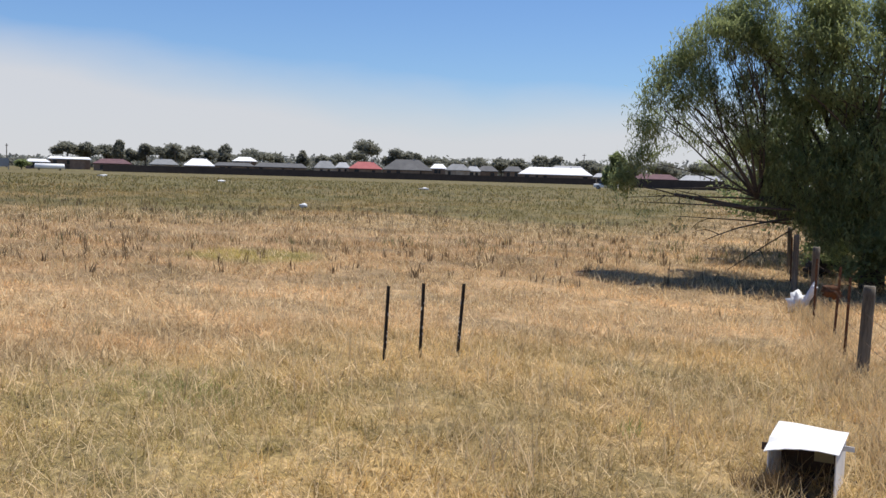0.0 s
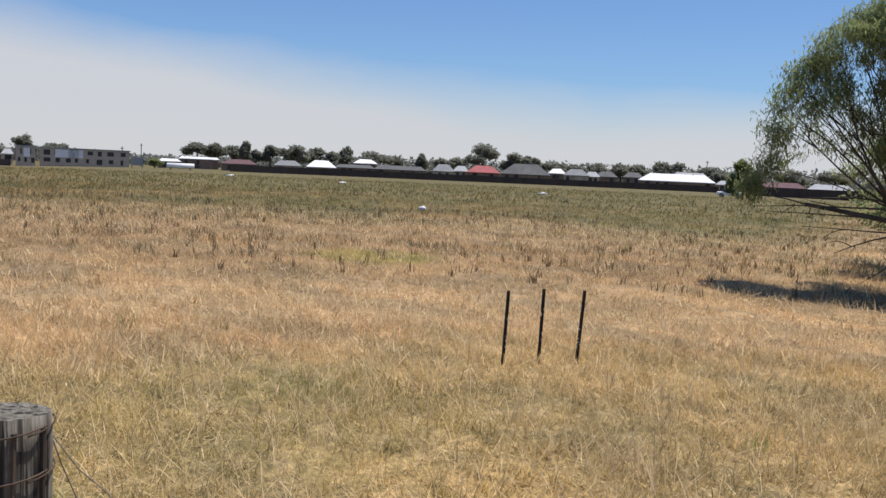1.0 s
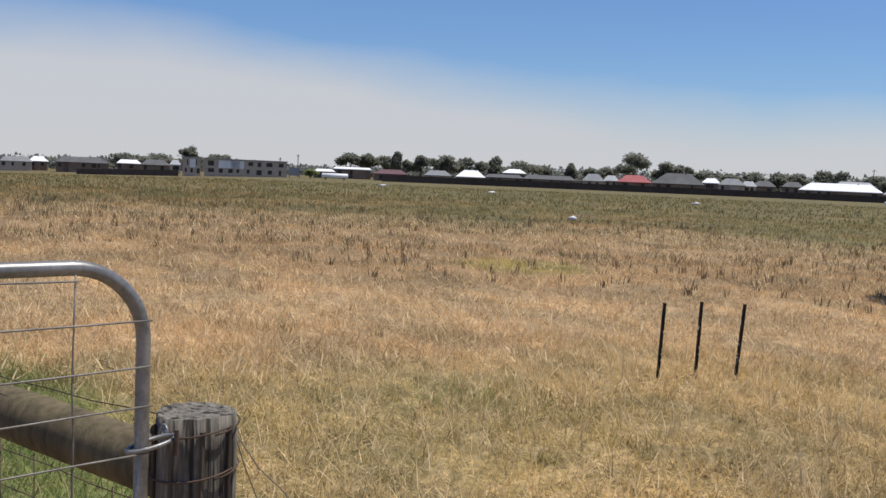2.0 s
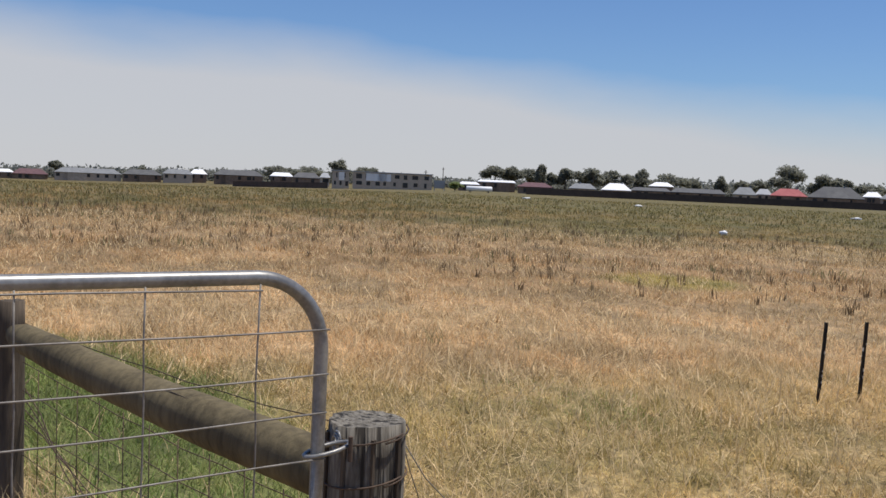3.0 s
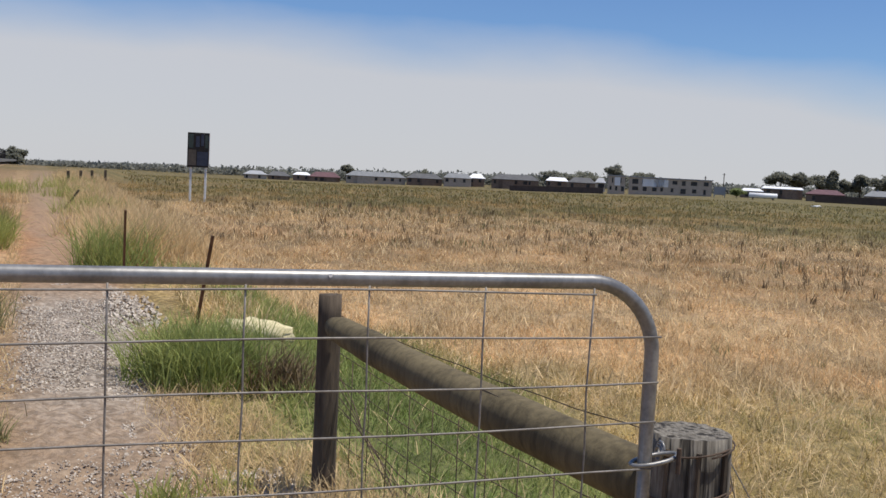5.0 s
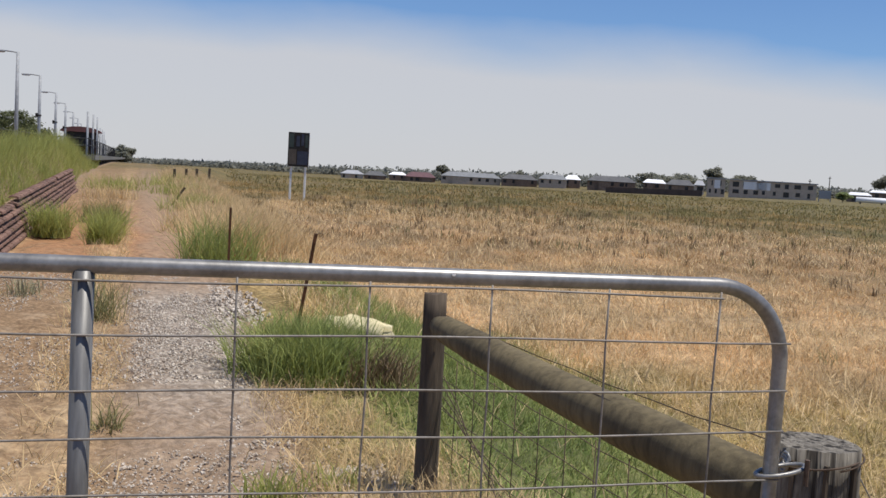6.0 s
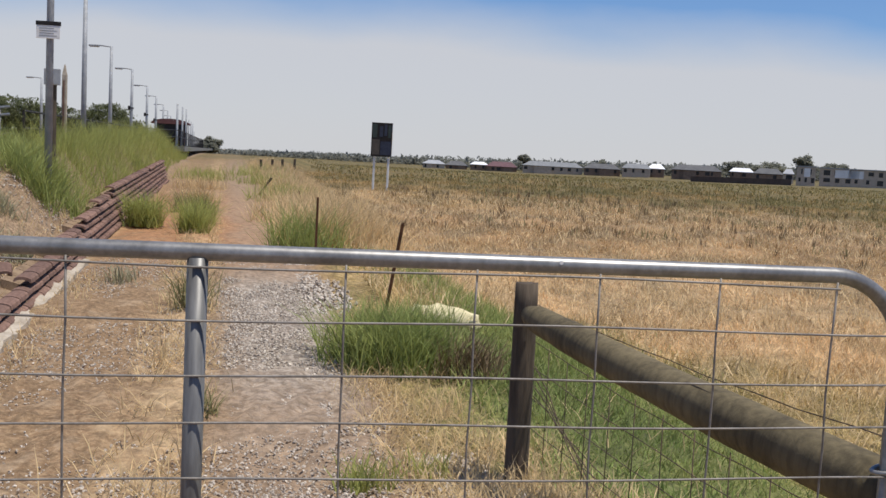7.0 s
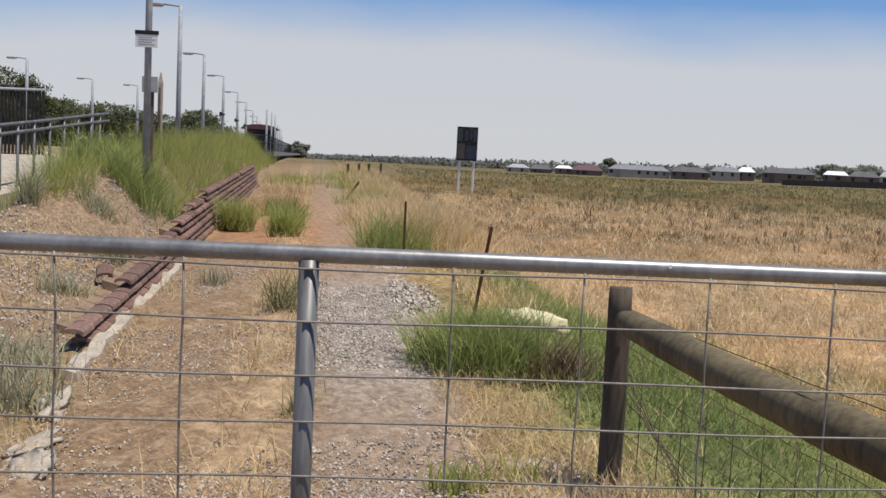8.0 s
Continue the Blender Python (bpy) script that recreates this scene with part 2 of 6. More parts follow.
BARK = plain("grey_bark", (0.045, 0.035, 0.028), (0.14, 0.11, 0.085), 3, 30, 0.9, 0, 0.6, 0.02, (1, 1, 0.25))
GALV = plain("galvanised_steel", (0.17, 0.165, 0.157), (0.33, 0.322, 0.308), 8, 60, 0.40, 0.45, 0.05, 0.001)
GALV_DULL = plain("dull_galvanised_steel", (0.24, 0.25, 0.26), (0.40, 0.41, 0.42), 5, 50, 0.6, 0.05, 0.1, 0.001)
BAR_STEEL = plain("dark_scuffed_steel", (0.075, 0.074, 0.073), (0.25, 0.245, 0.235), 9, 50, 0.45, 0.25, 0.15, 0.002, (1, 1, 0.12))
WIRE = plain("weathered_wire", (0.14, 0.125, 0.11), (0.31, 0.285, 0.255), 8, 60, 0.6, 0.3, 0.1, 0.001)
RUSTY = plain("rusty_wire", (0.06, 0.045, 0.035), (0.16, 0.11, 0.08), 8, 60, 0.8, 0.3, 0.1, 0.001)
def grooved_wood(name, dark, mid_, pale):
    """Grey timber with dark drying grooves along the grain and stains across it."""
    n = Nodes(name)
    v = n.local()
    groove = n.noise(n.stretch(v, (1, 1, 0.03)), 34.0, 3.0, 0.5)
    grain = n.noise(n.stretch(v, (1, 1, 0.10)), 60.0, 5.0, 0.65)
    stain = n.noise(n.stretch(v, (1, 1, 0.5)), 7.0, 4.0, 0.6)
    c = n.mix(n.span(grain, 0.35, 0.68), mid_, pale)
    c = n.mix(n.math("MULTIPLY", n.span(stain, 0.48, 0.66), 0.7), c, dark)
    c = n.mix(n.math("SUBTRACT", 1.0, n.span(groove, 0.36, 0.47)), c, dark)
    n.bump(n.math("ADD", n.span(groove, 0.34, 0.5), n.math("MULTIPLY", grain, 0.3)), 0.8, 0.012)
    return n.finish(c, 0.9)


STRAINER_WOOD = grooved_wood("grey_strainer_wood", (0.030, 0.025, 0.020), (0.115, 0.10, 0.080), (0.255, 0.23, 0.19))
OLD_WOOD = plain("weathered_post_wood", (0.05, 0.042, 0.034), (0.25, 0.215, 0.165), 5, 26, 0.9, 0, 0.9, 0.012, (1, 1, 0.12))
LOG_WOOD = plain("mossy_brace_wood", (0.06, 0.047, 0.027), (0.195, 0.155, 0.085), 3, 24, 0.9, 0, 0.6, 0.01, (1, 1, 0.15))
DARK_WOOD = plain("dark_post_wood", (0.035, 0.027, 0.02), (0.15, 0.115, 0.082), 5, 26, 0.9, 0, 0.8, 0.01, (1, 1, 0.12))
PICKET = plain("black_painted_steel", (0.012, 0.011, 0.011), (0.04, 0.034, 0.03), 8, 50, 0.6, 0.2, 0.3, 0.002)
PICKET_WHITE = plain("white_flecks", (0.5, 0.48, 0.45), (0.75, 0.73, 0.7), 20, 60, 0.8)
RUST_STEEL = plain("rusted_steel", (0.07, 0.035, 0.02), (0.19, 0.09, 0.05), 8, 40, 0.9, 0.2, 0.4, 0.003)
WHITE_BOX = plain("white_coated_board", (0.70, 0.69, 0.66), (0.84, 0.83, 0.81), 4, 30, 0.6, 0, 0.1, 0.002)
BOX_IN = plain("brown_board_inside", (0.06, 0.04, 0.03), (0.13, 0.09, 0.065), 4, 30, 0.9)
PLASTIC = plain("white_plastic_bag", (0.66, 0.66, 0.66), (0.82, 0.82, 0.82), 8, 30, 0.45)
TILE = plain("red_concrete_tile", (0.125, 0.070, 0.052), (0.285, 0.175, 0.132), 5, 40, 0.9, 0, 0.5, 0.004, vary=0.22)
CONCRETE = plain("pale_concrete", (0.28, 0.23, 0.17), (0.53, 0.46, 0.37), 5, 34, 0.9, 0, 0.4, 0.005)
SAND = plain("pale_yellow_sand", (0.56, 0.48, 0.27), (0.72, 0.64, 0.40), 5, 60, 0.95, 0, 0.6, 0.01)


# ---- building helpers ----
def mesh_object(name, verts, faces, material, parent=None, smooth_shade=False):
    me = bpy.data.meshes.new(name)
    me.from_pydata(verts, [], faces)
    me.materials.append(material)
    if smooth_shade:
        me.polygons.foreach_set("use_smooth", [True] * len(me.polygons))
    me.update()
    ob = new(name, me)
    if parent is not None:
        ob.parent = parent
    return ob


def part(name, bm, material, parent=None, label="", smooth_shade=False):
    """Links a bmesh as one mesh object under a thing or a part."""
    me = bpy.data.meshes.new(name)
    bm.to_mesh(me)
    bm.free()
    me.materials.append(material)
    if smooth_shade:
        me.polygons.foreach_set("use_smooth", [True] * len(me.polygons))
    ob = new(name, me)
    if parent is not None:
        ob.parent = parent
    if label:
        ob["label"] = label
    return ob


def thing(name, m, label, category, group="", kind=""):
    ob = new(name)
    ob.empty_display_size = 0.2
    ob.matrix_basis = m if isinstance(m, Matrix) else Matrix.Translation(m)
    return tagged(ob, label, category, group, kind)


def box(bm, lo, hi, bevel=0.0):
    lo, hi = Vector(lo), Vector(hi)
    r = bmesh.ops.create_cube(bm, size=1.0, matrix=Matrix.LocRotScale((lo + hi) / 2, None, hi - lo))
    if bevel:
        bmesh.ops.bevel(bm, geom=list({e for v in r["verts"] for e in v.link_edges}), offset=bevel, segments=1, affect="EDGES")


def tube(bm, points, radii, sides=10, caps=True):
    """A round tube along points; radii: one number or one a point."""
    pts = [Vector(p) for p in points]
    if isinstance(radii, (int, float)):
        radii = [radii] * len(pts)
    rings, ref = [], None
    for i, p in enumerate(pts):
        d = (pts[min(i + 1, len(pts) - 1)] - pts[max(i - 1, 0)]).normalized()
        if ref is None:
            ref = d.orthogonal().normalized()
        ref = (ref - d * ref.dot(d)).normalized()
        side2 = d.cross(ref)
        rings.append([bm.verts.new(p + radii[i] * (math.cos(a) * ref + math.sin(a) * side2)) for a in (2 * math.pi * k / sides for k in range(sides))])
    for a, b in zip(rings, rings[1:]):
        for k in range(sides):
            bm.faces.new((a[k], a[(k + 1) % sides], b[(k + 1) % sides], b[k]))
    if caps:
        bm.faces.new(rings[0][::-1])
        bm.faces.new(rings[-1])


def smooth(u):
    u = np.clip(u, 0.0, 1.0)
    return u * u * (3 - 2 * u)


def ground_z(x, y):
    x, y = np.asarray(x, float), np.asarray(y, float)
    r = np.hypot(x, y)
    rise = 0.0131 * np.clip(-x, 0, 60)
    az = np.degrees(np.arctan2(y, x)) % 360
    west = smooth((az - 145) / 30) * (1 - smooth((az - 200) / 40))
    field = -1.42 + rise - (1.7 + 5.2 * west) * smooth((r - 80) / 340)
    bed = -0.15 - 0.43 * smooth((-x - 2.6) / 3.4) + 0.0131 * np.clip(-x - 6, 0, 60)
    yf = 1.0 + 0.115 * np.clip(x + 2.75, -70, 0)
    far = smooth((-x - 60) / 120)
    s = smooth((y - yf - 0.2) / 3.4)
    low = bed * (1 - s) + field * s
    plateau = (1 - smooth((-x - 2.6) / 4)) * (1 - smooth((y - 2) / 5))
    z = low * (1 - plateau) - 0.15 * plateau
    yw = -2.46 + 0.118 * np.clip(x, -130, 0)
    m = smooth((yw - 0.2 - y) / (1.5 + 1.5 * smooth((x + 17) / 4))) * smooth((-x - 6.2) / 9.5) * (1 - smooth((-x - 54) / 6))
    return z * (1 - far * (1 - s)) + far * (1 - s) * (field + 0.3) + (1.35 - 0.30 * smooth((x + 19) / 4)) * m * (1 - 0.75 * smooth((yw - 2.1 - y) / 0.9) * smooth((-x - 11) / 3)) - 30 * smooth((r - 600) / 3000)


def gz(x, y):
    return float(ground_z(x, y))


def polar(az, dist):
    x, y = dist * math.cos(radians(az)), dist * math.sin(radians(az))
    return x, y, gz(x, y)


# ---- the ground: one sheet to the horizon ----
def build_ground():
    radii = np.concatenate(([0.0], np.geomspace(0.6, 60, 150), np.geomspace(64, 4500, 60)))
    angs = np.radians(np.concatenate((np.arange(85, 215, 0.8), np.arange(215, 445, 5.0))))
    rng = np.random.default_rng(3)
    R, A = np.meshgrid(radii, angs, indexing="ij")
    X, Y = R * np.cos(A), R * np.sin(A)
    Z = ground_z(X, Y)
    rough = np.clip(R / 6, 0, 1) * np.clip(1.5 - R / 80, 0, 1)
    Z = Z + rough * (0.05 * np.sin(X * 1.3 + 0.7 * Y) * np.sin(Y * 0.9 - X * 0.4) + 0.02 * rng.standard_normal(X.shape))
    n = len(angs)
    verts = np.stack((X, Y, Z), -1).reshape(-1, 3)
    faces = [(i * n + j, i * n + (j + 1) % n, (i + 1) * n + (j + 1) % n, (i + 1) * n + j)[::-1] for i in range(len(radii) - 1) for j in range(n)]
    ob = mesh_object("ground", verts.tolist(), faces, GROUND, smooth_shade=True)
    tagged(ob, "dry grass paddock with a gravel track bed beside it", "ground", kind="structure")


build_ground()


# ---- blades: grass, stalks and leaves as many small leaf shapes in one mesh ----
def blades(name, pos, length, width, lean, material, label, category, rng, droop=0.35, parent=None, kind="stuff"):
    """One bent two-piece blade at each of pos; length, width and lean: arrays or numbers."""
    n = len(pos)
    az = rng.uniform(0, 2 * np.pi, n)
    length = np.broadcast_to(length, n) * rng.uniform(0.6, 1.3, n)
    width = np.broadcast_to(width, n) * rng.uniform(0.7, 1.3, n)
    lean = np.broadcast_to(lean, n) * rng.uniform(0.2, 1.6, n)
    face = az + rng.uniform(-1.2, 1.2, n) + np.pi / 2
    side = np.stack((np.cos(face), np.sin(face), np.zeros(n)), 1) * width[:, None] / 2
    out = np.stack((np.cos(az) * np.sin(lean), np.sin(az) * np.sin(lean), np.cos(lean)), 1)
    l2 = lean + droop
    out2 = np.stack((np.cos(az) * np.sin(l2), np.sin(az) * np.sin(l2), np.cos(l2)), 1)
    mid = pos + out * length[:, None] * 0.55
    tip = mid + out2 * length[:, None] * 0.5
    v = np.stack((pos - side, pos + side, mid + side * 0.8, mid - side * 0.8, tip), 1).reshape(-1, 3)
    base = np.arange(n)[:, None] * 5
    me = bpy.data.meshes.new(name)
    me.vertices.add(n * 5)
    me.vertices.foreach_set("co", v.astype(np.float32).ravel())
    loops = (base + np.array([0, 1, 2, 3, 3, 2, 4])).ravel()
    me.loops.add(len(loops))
    me.loops.foreach_set("vertex_index", loops.astype(np.int32))
    me.polygons.add(n * 2)
    starts = (np.arange(n)[:, None] * 7 + np.array([0, 4])).ravel()
    me.polygons.foreach_set("loop_start", starts.astype(np.int32))
    me.update(calc_edges=True)
    me.validate()
    me.materials.append(material)
    ob = new(name, me)
    if parent is not None:
        ob.parent = parent
    if label:
        tagged(ob, label, category, kind=kind)
    return ob


def scatter(rng, n, r0, r1, a0, a1, power=0.5):
    """Points in a ring segment about the road end, spread evenly over its area (power 0.5) or thinning outward."""
    u = rng.uniform(0, 1, n)
    p = 1 / power
    r = (r0 ** p + u * (r1 ** p - r0 ** p)) ** (1 / p)
    a = np.radians(rng.uniform(a0, a1, n))
    x, y = r * np.cos(a), r * np.sin(a)
    return np.stack((x, y, ground_z(x, y)), 1)


def clumped(rng, n, per, spread, r0, r1, a0, a1, power=0.5):
    c = scatter(rng, n, r0, r1, a0, a1, power)
    p = np.repeat(c, per, 0)
    p[:, :2] += rng.normal(0, spread, (len(p), 2))
    p[:, 2] = ground_z(p[:, 0], p[:, 1])
    return p


def off_drain(p):
    """Leaves out the points in the green drain."""
    return p[(p[:, 0] + 9) ** 2 * 0.026 + (p[:, 1] + 0.09 * p[:, 0] - 1.15) ** 2 * 0.30 > 0.85]


def off_track(p):
    """Keeps the points that stand in the paddock, off the track bed."""
    return p[p[:, 1] > 1.15 + 0.115 * np.clip(p[:, 0] + 2.75, -70, 0)]


rng = np.random.default_rng(11)
p = off_track(clumped(rng, 9000, 9, 0.09, 6.5, 17, 88, 190))
blades("near_grass", p, 0.20, 0.0105, 1.05, DRY, "knee-high dry olive and straw grass by the roadside", "grass", rng)
p = off_drain(off_track(clumped(rng, 7000, 7, 0.2, 6.5, 20, 88, 190)))
p[:, 2] += 0.02
blades("fallen_straw", p, 0.30, 0.0075, 1.3, STRAW_PALE, "bleached straw stalks lying tangled in the grass", "grass", rng, 0.15)
p = off_drain(off_track(clumped(rng, 1100, 12, 0.1, 6.5, 30, 88, 190)))
blades("straw_tufts", p, 0.27, 0.008, 0.6, STRAW, "pale bleached straw tufts scattered in the paddock", "grass", rng)
p = off_track(clumped(rng, 14000, 6, 0.12, 16, 34, 90, 186))
blades("stubble_grass", p, 0.16, 0.018, 1.15, DRY, "short straw-coloured stubble grass in the paddock", "grass", rng)
p = off_track(clumped(rng, 12000, 4, 0.22, 12, 50, 92, 186))
p[:, 2] += 0.03
blades("cut_straw", p, 0.26, 0.02, 1.35, STRAW_PALE, "pale cut straw lying scattered over the stubble", "straw", rng, 0.1)
p = off_track(clumped(rng, 9000, 6, 0.25, 32, 75, 92, 184))
blades("far_stubble", p, 0.22, 0.035, 0.7, DRY, "rusty and green stubble far out in the paddock", "grass", rng)
p = off_track(clumped(rng, 7000, 4, 0.5, 72, 170, 100, 182, 0.8))
blades("distant_grass", p, 0.30, 0.09, 0.7, DRY, "olive grass fading to the far fence", "grass", rng)
p = off_track(clumped(rng, 850, 7, 0.06, 24, 58, 104, 178))
p = p[(np.sin(p[:, 0] * 0.35 + 1.0) + np.sin(p[:, 1] * 0.27 - p[:, 0] * 0.12)) > -0.5]
blades("dark_weed_stalks", p, 0.27, 0.030, 0.25, STALK, "dead dark weed stalks standing in the stubble", "weeds", rng, 0.1)
p = off_track(clumped(rng, 2300, 5, 0.14, 32, 100, 104, 174, 0.7))
p = p[(np.sin(p[:, 0] * 0.11 + 2.0) + np.sin(p[:, 1] * 0.09) + 0.8 * np.sin(p[:, 0] * 0.31 - p[:, 1] * 0.23)) > -0.2]
blades("green_weed_stalks", p, 0.27, 0.035, 0.3, STALK_GREEN, "grey-green weeds standing thick across the middle paddock", "weeds", rng, 0.1)

seed_heads = [(-4.4, 7.5), (-4.6, 7.9), (-5.0, 8.3), (-5.7, 11.0), (-7.4, 11.6), (-8.9, 10.6), (-6.6, 8.6), (-3.6, 9.0), (-3.9, 10.2), (-3.2, 10.8), (-7.9, 9.0), (-9.6, 12.3)]
p = np.repeat(np.array(seed_heads), 16, 0) + rng.normal(0, 0.16, (16 * len(seed_heads), 2))
blades("seed_stalks", np.column_stack((p, ground_z(p[:, 0], p[:, 1]))), 0.46, 0.012, 0.3, STRAW_PALE, "tall pale seeding grass stalks standing above the dry grass", "grass", rng, 0.3)

# ---- the farm gate ----
GX, GTOP = -2.55, 1.170            # the gate's line across the track, and the middle of its top rail
COLS = [0.69, 0.39, 0.09, -0.21, -0.51, -1.12, -1.40, -1.70, -2.0, -2.3, -2.9, -3.2]
ROWS_Z = [1.142, 1.029, 0.902, 0.791, 0.661, 0.52, 0.39, 0.26, 0.13]
END_Y, BAR_Y, HINGE_Y = 0.889, -0.842, -3.45


def farm_gate():
    g = thing("farm_gate", pose(GX, 0, 0, 0, 0, 3.2), "galvanised tubular farm gate with welded wire mesh, closed across the track", "gate")
    bm = bmesh.new()
    pts = [(0, HINGE_Y, 0.03), (0, HINGE_Y, GTOP - 0.17)]
    for k in range(9):
        a = math.pi / 2 * k / 8
        pts.append((0, HINGE_Y + 0.17 * (1 - math.cos(a)), GTOP - 0.17 + 0.17 * math.sin(a)))
    for k in range(13):
        a = math.pi / 2 * k / 12
        pts.append((0, END_Y - 0.2 + 0.2 * math.sin(a), GTOP - 0.2 + 0.2 * math.cos(a)))
    pts += [(0, END_Y, 0.03), (0, END_Y - 0.02, 0.02), (0, HINGE_Y + 0.02, 0.02), (0, HINGE_Y, 0.03)]
    tube(bm, pts, 0.0198, 16, False)
    part("frame", bm, GALV, g, "bent round tube frame", True)
    bm = bmesh.new()
    tube(bm, [(0, BAR_Y, 0.02), (0, BAR_Y, GTOP - 0.012)], 0.0235, 16)
    part("upright_bar", bm, BAR_STEEL, g, "", True)
    bm = bmesh.new()
    tube(bm, [(0, 2 * BAR_Y - 0.05, 0.02), (0, 2 * BAR_Y - 0.05, GTOP - 0.012)], 0.0205, 14)
    part("upright_bar", bm, BAR_STEEL, g, "", True)
    wig = random.Random(5)
    for y in COLS:
        bm = bmesh.new()
        pts = [(0.021, y + wig.uniform(-0.003, 0.003), 0.03 + (GTOP - 0.045) * k / 8) for k in range(9)]
        tube(bm, pts, 0.0027, 6)
        part("mesh_wire", bm, WIRE, g, "", True)
    for i, z in enumerate(ROWS_Z):
        bm = bmesh.new()
        pts = [(0.024, HINGE_Y + (END_Y - HINGE_Y + (0.012 if i else -0.19)) * k / 24, z + 0.004 * math.sin(k * 0.7 + i) - (0.008 * math.sin(math.pi * k / 24) if i else 0)) for k in range(25)]
        tube(bm, pts, 0.0027, 6)
        part("mesh_wire", bm, WIRE, g, "", True)
    bm = bmesh.new()
    ring = [(0.03 * math.cos(a) * 1.1, END_Y + 0.03 + 0.07 * math.sin(a), 0.682 + 0.012 * math.sin(a)) for a in (math.pi * 2 * k / 20 for k in range(20))]
    ring.append(ring[0])
    tube(bm, ring, 0.0065, 8, False)
    latch = part("latch_ring", bm, GALV, g, "bent steel latch ring", True)
    bm = bmesh.new()
    tube(bm, [(0.035, END_Y + 0.085, 0.65), (0.035, END_Y + 0.085, 0.72)], 0.007, 8)
    part("pin", bm, RUSTY, latch, "rusty latch pin")
    bm = bmesh.new()
    tube(bm, [(0.0185, -0.01, GTOP + 0.008), (0.022, -0.01, GTOP + 0.008)], 0.005, 8)
    part("rivet", bm, WHITE_BOX, g)


farm_gate()


def rough_post(name, m, radius, height, material, label, split=0.02, sides=18, seed=1, group="", below=0.3, wires=()):
    """A round timber post with a worn, cracked top; wires: heights at which wire is wound round it."""
    r = random.Random(seed)
    ob = thing(name, m, label, "fence post", group)
    bm = bmesh.new()
    levels = 12
    rings = []
    phase = [r.uniform(-1, 1) for _ in range(sides)]
    for i in range(levels + 1):
        z = -below + (height + below) * i / levels
        ring = []
        for k in range(sides):
            a = 2 * math.pi * k / sides
            rad = radius * (1 + 0.035 * phase[k] + 0.02 * math.sin(3 * a + i * 0.4)) * (1.03 - 0.05 * i / levels)
            if i == levels:
                rad *= 0.975
            dz = r.uniform(-split, 0) * 0.8 if i == levels else 0
            ring.append(bm.verts.new((rad * math.cos(a), rad * math.sin(a), z + dz)))
        rings.append(ring)
    for a, b in zip(rings, rings[1:]):
        for k in range(sides):
            bm.faces.new((a[k], a[(k + 1) % sides], b[(k + 1) % sides], b[k]))
    inner = [bm.verts.new((0.62 * v.co.x, 0.62 * v.co.y, height + r.uniform(-split, split) * 0.3 - 0.004)) for v in rings[-1]]
    for k in range(sides):
        bm.faces.new((rings[-1][k], rings[-1][(k + 1) % sides], inner[(k + 1) % sides], inner[k]))
    bm.faces.new(inner)
    body = part("post_body", bm, material, ob, "", True)
    for f in body.data.polygons:
        f.use_smooth = f.normal.z < 0.6
    for z in wires:
        bm = bmesh.new()
        pts = [(radius * 1.075 * math.cos(a), radius * 1.075 * math.sin(a), z + 0.02 * math.sin(a * 1.0) + 0.01 * k / 24) for k, a in ((k, 2 * math.pi * k / 24) for k in range(27))]
        tube(bm, pts, 0.003, 6)
        part("wound_wire", bm, RUSTY, ob, "rusty wire wound round the post", True)
    return ob


GP = (-2.83, 1.158)
GP_Z = gz(*GP)
gate_post = rough_post("gate_post", (GP[0], GP[1], GP_Z), 0.123, 0.697 - GP_Z, STRAINER_WOOD, "thick grey weathered strainer post beside the gate", 0.007, 40, 4, "", 0.3, (0.648 - GP_Z, 0.515 - GP_Z))
for k in range(7):
    a = 2.2 + k * 0.75
    bm = bmesh.new()
    tube(bm, [(0.128 * math.cos(a), 0.128 * math.sin(a), 0.2), (0.124 * math.cos(a + 0.05), 0.124 * math.sin(a + 0.05), 0.66 - GP_Z)], [0.005, 0.008], 5)
    part("split", bm, DARK_WOOD, gate_post, "dark drying split")
bm = bmesh.new()
for q in (0.0, 0.25, 0.5):
    tube(bm, [(0.06 + 0.02 * math.cos(a), -0.128 - 0.012 * q, 0.662 - GP_Z + 0.02 * math.sin(a) - 0.03 * q) for a in (2 * math.pi * k / 10 for k in range(11))], 0.0045, 6, False)
part("chain", bm, GALV, gate_post, "short rusty chain", True)
BP = (-6.02, 0.585)
BP_Z = gz(*BP)
rough_post("brace_post", pose(BP[0], BP[1], BP_Z, 0, -1.2, 0), 0.072, 0.68 - BP_Z, DARK_WOOD, "dark split timber fence post propped by a brace log", 0.015, 16, 7)


